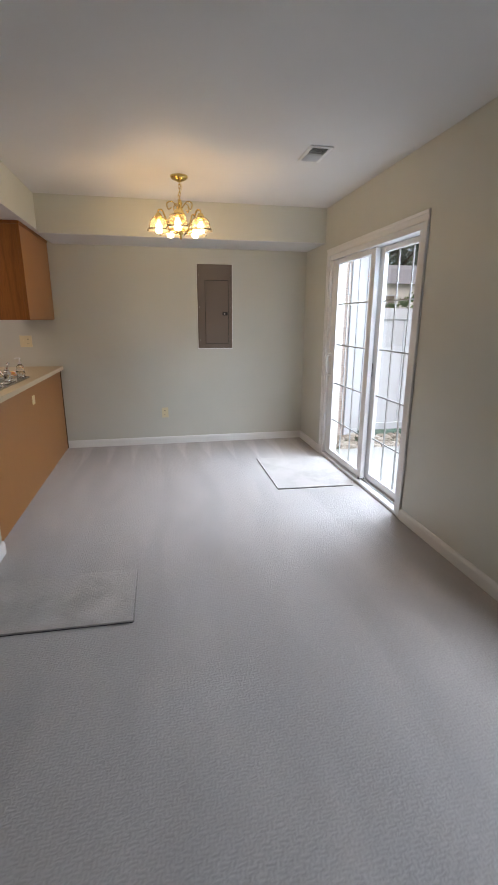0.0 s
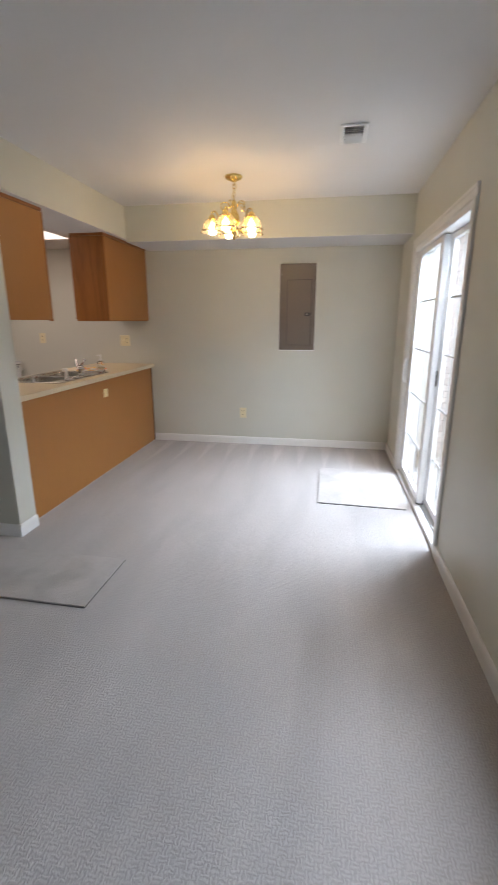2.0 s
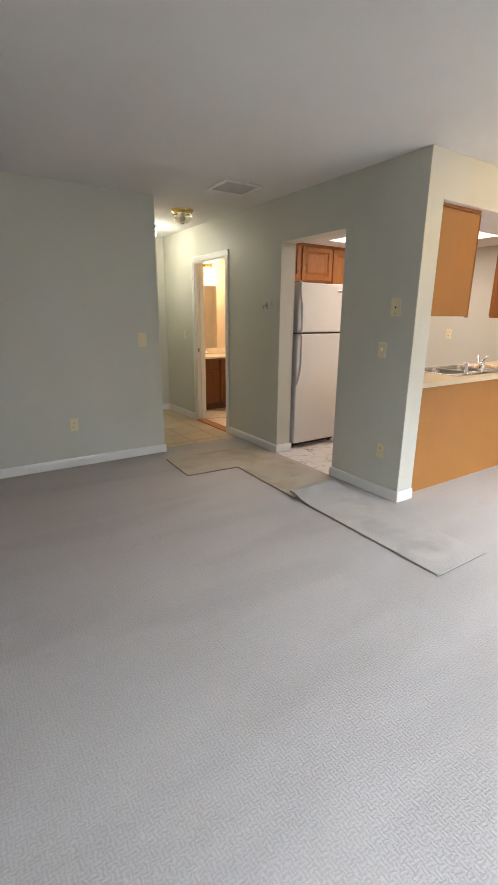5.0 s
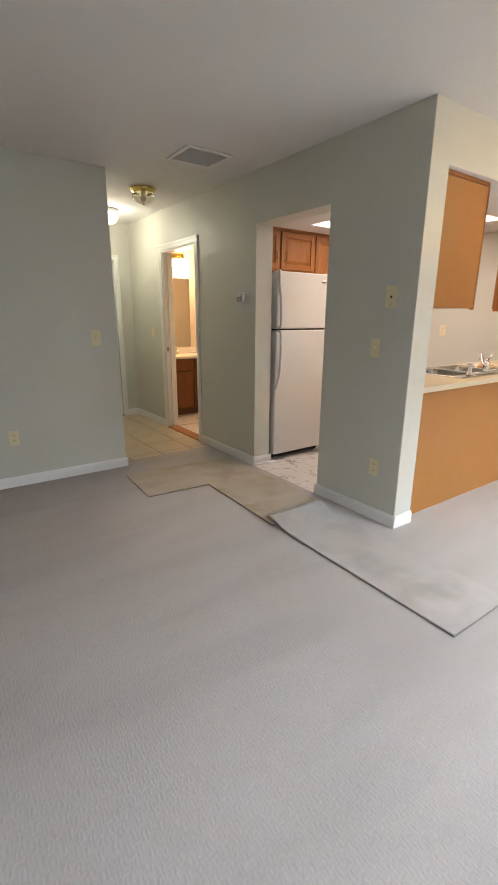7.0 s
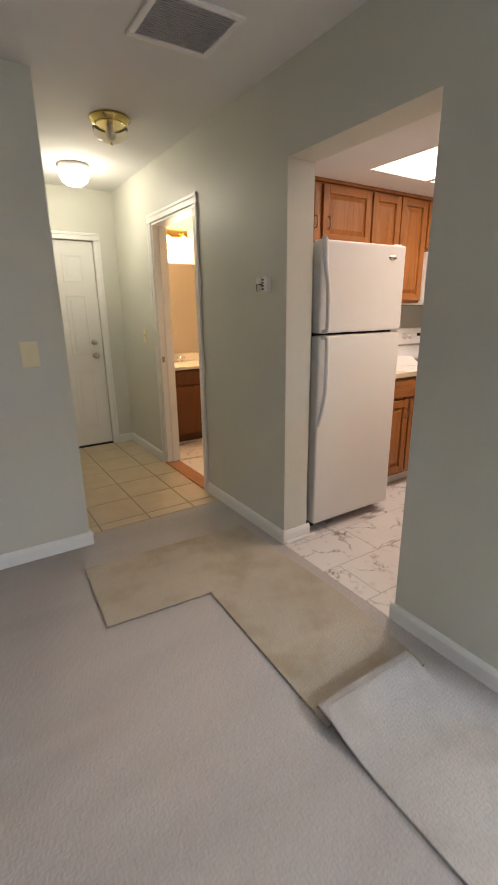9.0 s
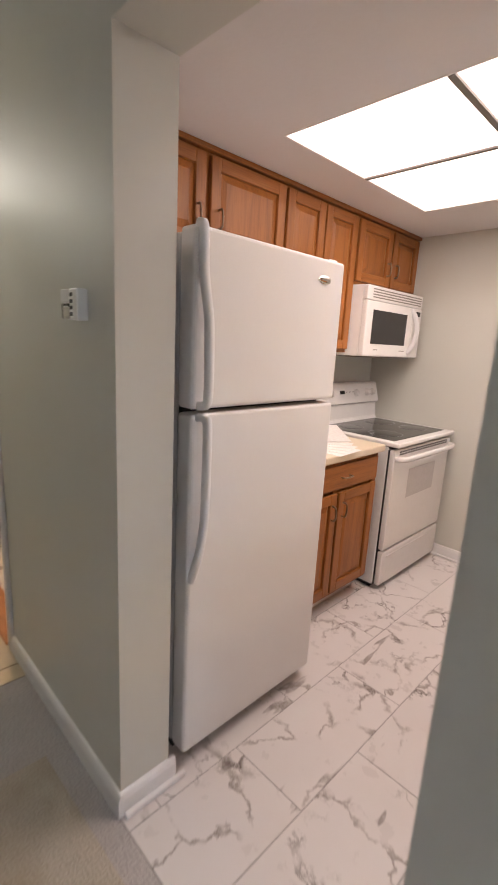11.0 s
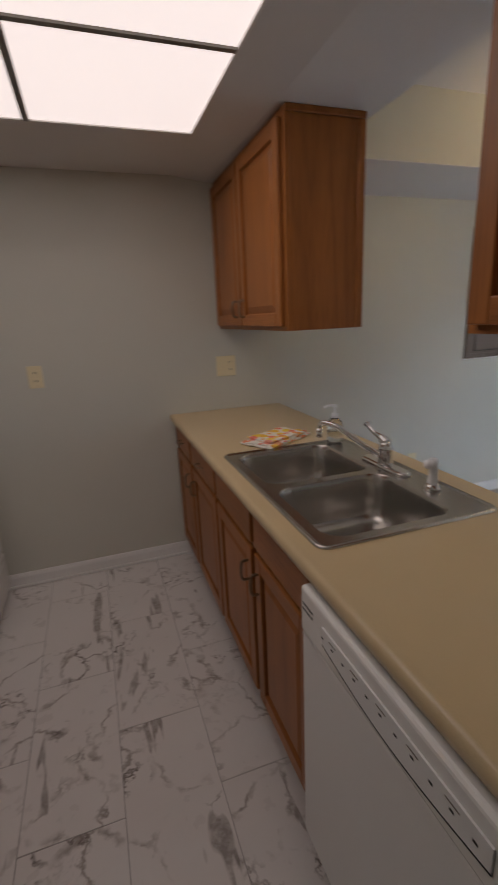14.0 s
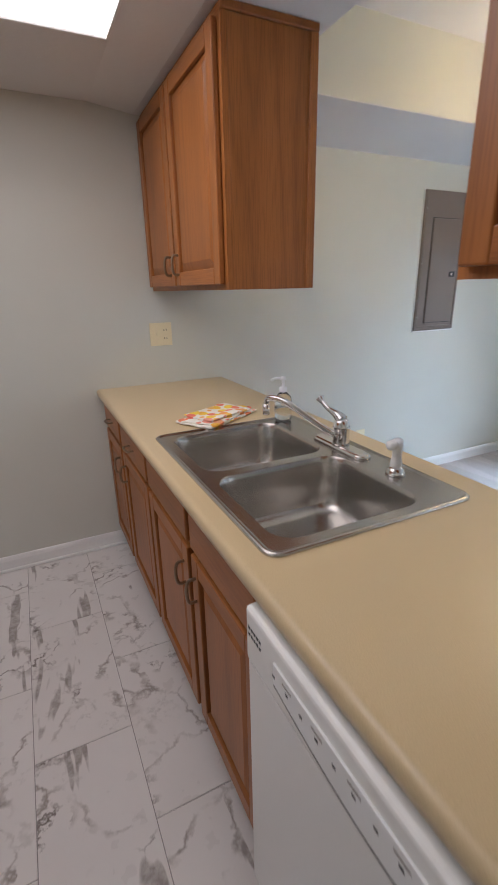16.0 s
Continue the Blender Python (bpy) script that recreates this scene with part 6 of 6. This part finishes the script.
    lathe(b, (BD1 - 0.02, 3.76, 0.95), [(0.03, 0.0), (0.03, -0.006), (0.011, -0.01), (0.011, -0.03), (0.027, -0.042), (0.027, -0.055), (0.0, -0.066)], 18, "x")
    part("door_handle", b, BRASS, d, "brass knob")
    st = thing("strike_plate", "tarnished strike plate on the bathroom jamb", "hardware", (BD0 + 0.018, 2.95, 0.95))
    part("plate", boxes((BD0 + 0.018, BD0 + 0.0195, 2.93, 2.955, 0.925, 0.975)), PULL, st)


bathroom()


# ---- outside ----
GZ = -0.14


def outside():
    structure("ground", boxes((EAST + W, 400, -200, 400, GZ - 0.3, GZ)), GRASS, "open lawn beyond the patio", "ground")
    structure("pavement", boxes((EAST + W, 4.6, 2.0, 5.05, GZ, GZ + 0.09), bevel=0.006), CONCRETE, "pale concrete patio slab outside the door", "patio")
    # end of the projecting house wall: white board, a strip of brick, white corner boards
    w = structure("wall_outside", boxes((EAST + W, 2.62, 5.925, 6.1, GZ, 6.0)), MORTAR, "brick and white-boarded wall beside the patio", "wall")
    part("trim_board", boxes((EAST + W, 2.075, 5.885, 5.925, GZ, 6.0), bevel=0.004), SIDING, w)
    whole = boxes((-0.094, 0.094, -0.013, 0.013, -0.029, 0.029), bevel=0.003)
    half = boxes((-0.044, 0.044, -0.013, 0.013, -0.029, 0.029), bevel=0.003)
    first = {}
    for k in range(58):
        z = GZ + 0.04 + k * 0.068
        for wide, x in (((True, 2.172),) if k % 2 else ((False, 2.122), (False, 2.222))):
            if wide not in first:
                first[wide] = part("brick", whole if wide else half, BRICK, w)
                ob = first[wide]
            else:
                ob = new("brick", first[wide].data)
                ob.parent = w
            ob.location = Vector((x, 5.915, z)) - ORIGIN.get(w, Vector())
    part("corner_board", boxes((2.272, 2.345, 5.875, 5.925, GZ, 6.0), bevel=0.004), FENCE, w)
    for k in range(2):
        part("upright_board", boxes((2.355 + k * 0.135, 2.482 + k * 0.135, 5.90 - 0.01 * k, 5.925, GZ, 6.0), bevel=0.004), FENCE, w)
    # white vinyl fence
    f = thing("fence", "white vinyl privacy fence with a flat top rail", "fence", (4.2, 6.0, GZ))
    for k in range(28):
        x = 2.63 + k * 0.155
        part("board", boxes((x, x + 0.15, 5.995, 6.015, GZ + 0.04, 1.46), bevel=0.004), FENCE, f)
    for x in (2.70, 4.45, 6.3):
        part("post", boxes((x - 0.06, x + 0.06, 5.94, 6.06, GZ, 1.60), (x - 0.07, x + 0.07, 5.93, 6.07, 1.60, 1.63), bevel=0.005), FENCE, f)
    part("top_rail", boxes((2.63, 7.05, 5.97, 6.04, 1.40, 1.545), bevel=0.006), FENCE, f)
    part("bottom_rail", boxes((2.63, 7.05, 5.97, 6.04, GZ + 0.05, GZ + 0.16), bevel=0.006), FENCE, f)
    g = thing("fence", "white vinyl side fence along the patio", "fence", (7.0, 3.5, GZ))
    for k in range(26):
        y = 1.9 + k * 0.155
        part("board", boxes((7.0, 7.02, y, y + 0.15, GZ + 0.04, 1.50), bevel=0.004), FENCE, g)
    part("top_rail", boxes((6.97, 7.05, 1.9, 5.93, 1.44, 1.56), bevel=0.006), FENCE, g)
    # ribbed drain pipe at the foot of the fence
    b = bmesh.new()
    prof = []
    for k in range(220):
        prof.append((0.052 if k % 2 else 0.044, 2.45 + k * 0.011))
    lathe(b, (0, 5.80, GZ + 0.06), prof, 14, "x")
    solid("drain_pipe", b, PIPE, "ribbed green drain pipe along the fence", "pipe", (3.6, 5.80, GZ + 0.01))
    # bed of river stones
    rng = random.Random(7)
    verts, faces = [], []
    for k in range(900):
        x, y = rng.uniform(EAST + W + 0.02, 4.6), rng.uniform(5.06, 5.86)
        r = rng.uniform(0.02, 0.055)
        o = len(verts)
        sx, sy, sz = r * rng.uniform(0.8, 1.4), r * rng.uniform(0.8, 1.3), r * rng.uniform(0.45, 0.8)
        a = rng.uniform(0, 6.28)
        for i in range(3):
            ph = (-0.6, 0.1, 0.75)[i]
            rr = (0.8, 1.0, 0.6)[i]
            for j in range(6):
                g2 = a + j * math.pi / 3
                jit = rng.uniform(0.85, 1.15)
                verts.append((x + sx * rr * math.cos(g2) * jit, y + sy * rr * math.sin(g2) * jit, GZ + 0.02 + sz * (ph + 0.6)))
        for i in range(2):
            for j in range(6):
                p, q = o + i * 6, o + (i + 1) * 6
                faces.append((p + j, p + (j + 1) % 6, q + (j + 1) % 6, q + j))
        faces.append(tuple(o + 12 + j for j in range(6)))
    me = bpy.data.meshes.new("river_stones")
    me.from_pydata(verts, [], faces)
    me.materials.append(ROCKS)
    tagged(new("river_stones", me), "bed of tan and brown river stones by the fence", "stones", "", "stuff")

    def foliage(b, centre, radii, count, leaf, rg):
        for _ in range(count):
            d = Vector((rg.gauss(0, 1), rg.gauss(0, 1), rg.gauss(0, 1))).normalized()
            k = rg.uniform(0.5, 1.0) ** 0.5 * (1 + 0.3 * noise.noise(d * 2.3 + Vector(centre)))
            p = Vector(centre) + Vector((d.x * radii[0], d.y * radii[1], d.z * radii[2])) * k
            u = Vector((rg.gauss(0, 1), rg.gauss(0, 1), rg.gauss(0, 1))).normalized()
            v = u.orthogonal().normalized()
            s = leaf * rg.uniform(0.6, 1.4)
            b.append((p - u * s, p + v * s * 0.5, p + u * s, p - v * s * 0.5))

    def leafy(name, quads, mat, parent):
        me = bpy.data.meshes.new(name)
        vs = [p - ORIGIN[parent] for q in quads for p in q]
        me.from_pydata(vs, [], [(4 * i, 4 * i + 1, 4 * i + 2, 4 * i + 3) for i in range(len(quads))])
        me.materials.append(mat)
        ob = new(name, me)
        ob.parent = parent
        return ob

    rg = random.Random(11)
    for x, y, h, r in ((5.5, 9.2, 2.0, 1.1), (7.6, 9.6, 2.1, 1.2), (3.6, 9.8, 2.0, 1.0), (9.6, 9.9, 2.2, 1.2)):
        t = thing("shrub", "leafy green shrub behind the fence", "shrub", (x, y, GZ), "shrubs behind the fence")
        b = bmesh.new()
        for k in range(5):
            a = k * 1.26
            sweep(b, smooth_path([(x, y, GZ), (x + 0.2 * math.cos(a), y + 0.2 * math.sin(a), GZ + h * 0.4), (x + 0.5 * math.cos(a), y + 0.5 * math.sin(a), GZ + h * 0.8)], 3), lambda s: 0.03 - 0.02 * s, None, 6, (0.3, 1, 0))
        part("stem", b, BARK, t)
        q = []
        foliage(q, (x, y, GZ + h * 0.58), (r, r * 0.7, h * 0.5), 1500, 0.09, rg)
        leafy("crown", q, SHRUB, t)
    # house across the green
    hx0, hx1, hy0, hy1 = 11.0, 34.0, 38.0, 46.0
    hs = thing("house", "white two-storey house with a grey shingle roof", "house", (22, 42, GZ))
    part("wall", boxes((hx0, hx1, hy0, hy1, GZ, 4.4)), SIDING, hs)
    b = bmesh.new()
    lv = [b.verts.new((hx0 - 0.4, y, z)) for y, z in ((hy0 - 0.5, 4.4), (hy1 + 0.5, 4.4), ((hy0 + hy1) / 2, 6.4))]
    rv = [b.verts.new((hx1 + 0.4, v.co.y, v.co.z)) for v in lv]
    for i in range(3):
        b.faces.new((lv[i], lv[(i + 1) % 3], rv[(i + 1) % 3], rv[i]))
    b.faces.new(lv), b.faces.new(rv)
    part("roof", b, ROOF, hs, "grey shingle roof")
    for k in range(7):
        x = 13.0 + k * 3.1
        wn = part("window", boxes((x, x + 1.0, hy0 - 0.06, hy0, 2.2, 3.5), bevel=0.01), FENCE, hs)
        part("pane", boxes((x + 0.1, x + 0.9, hy0 - 0.075, hy0 - 0.06, 2.3, 3.4)), PANELGREY, wn)
    # trees beyond
    for x, y, h, r in ((14, 55, 13, 5.5), (22, 58, 15, 6), (30, 56, 14, 6), (39, 58, 15, 6.5), (47, 54, 13, 6)):
        t = thing("tree", "tall broadleaf tree behind the far house", "tree", (x, y, GZ), "trees behind the house")
        b = bmesh.new()
        sweep(b, smooth_path([(x, y, GZ), (x + 0.3, y, h * 0.3), (x, y + 0.2, h * 0.75)], 5), lambda s: 0.45 - 0.3 * s, None, 8, (0.2, 1, 0))
        for k in range(6):
            a = k * 1.05
            sweep(b, smooth_path([(x + 0.2, y, h * (0.3 + 0.05 * k)), (x + r * 0.4 * math.cos(a), y + r * 0.4 * math.sin(a), h * (0.5 + 0.04 * k)), (x + r * 0.7 * math.cos(a), y + r * 0.7 * math.sin(a), h * (0.62 + 0.04 * k))], 3), lambda s: 0.16 - 0.12 * s, None, 6, (0.3, 0.2, 1))
        part("trunk", b, BARK, t)
        q = []
        for k in range(9):
            a = k * 0.7
            foliage(q, (x + r * 0.45 * math.cos(a), y + r * 0.45 * math.sin(a), h * (0.5 + 0.055 * k)), (r * 0.55, r * 0.55, h * 0.17), 260, 0.42, rg)
        leafy("crown", q, LEAF, t)


outside()


# ---- floor tiles, each a piece of its floor ----
def tiles(parent_name, x0, cols, wx, y0, rows, ly, gap, mat, lim, half, thick=0.003, top=0.0):
    """A field of tiles in columns along y, every second column shifted by half a tile."""
    parent = bpy.data.objects[parent_name]
    meshes = {}
    for i in range(cols):
        for j in range(-1, rows):
            a, c = x0 + i * wx, x0 + (i + 1) * wx
            e = y0 + j * ly + (ly / 2 if half and i % 2 else 0)
            g = e + ly
            a, c, e, g = max(a, lim[0]), min(c, lim[1]), max(e, lim[2]), min(g, lim[3])
            if c - a < 0.02 or g - e < 0.02:
                continue
            key = (round(c - a, 4), round(g - e, 4))
            if key not in meshes:
                w, l = (c - a) / 2 - gap / 2, (g - e) / 2 - gap / 2
                b = bmesh.new()
                box(b, -w, w, -l, l, -thick, 0.0, bevel=0.0012)
                me = bpy.data.meshes.new("tile")
                b.to_mesh(me)
                b.free()
                me.materials.append(mat)
                meshes[key] = me
            ob = new("tile", meshes[key])
            ob.parent = parent
            ob.location = ((a + c) / 2, (e + g) / 2, top)


tiles("floor_kitchen", -3.526, 8, 0.302, 3.02, 6, 0.635, 0.0022, MARBLE, (KWEST, COL_E - 0.052, FRONT - 0.01, NORTH), True)
tiles("floor_hall", -5.54, 7, 0.330, 2.04, 4, 0.330, 0.006, HALLTILE, (HALL_END, LIVW - 0.122, HALL_S, BACK - 0.06), False)
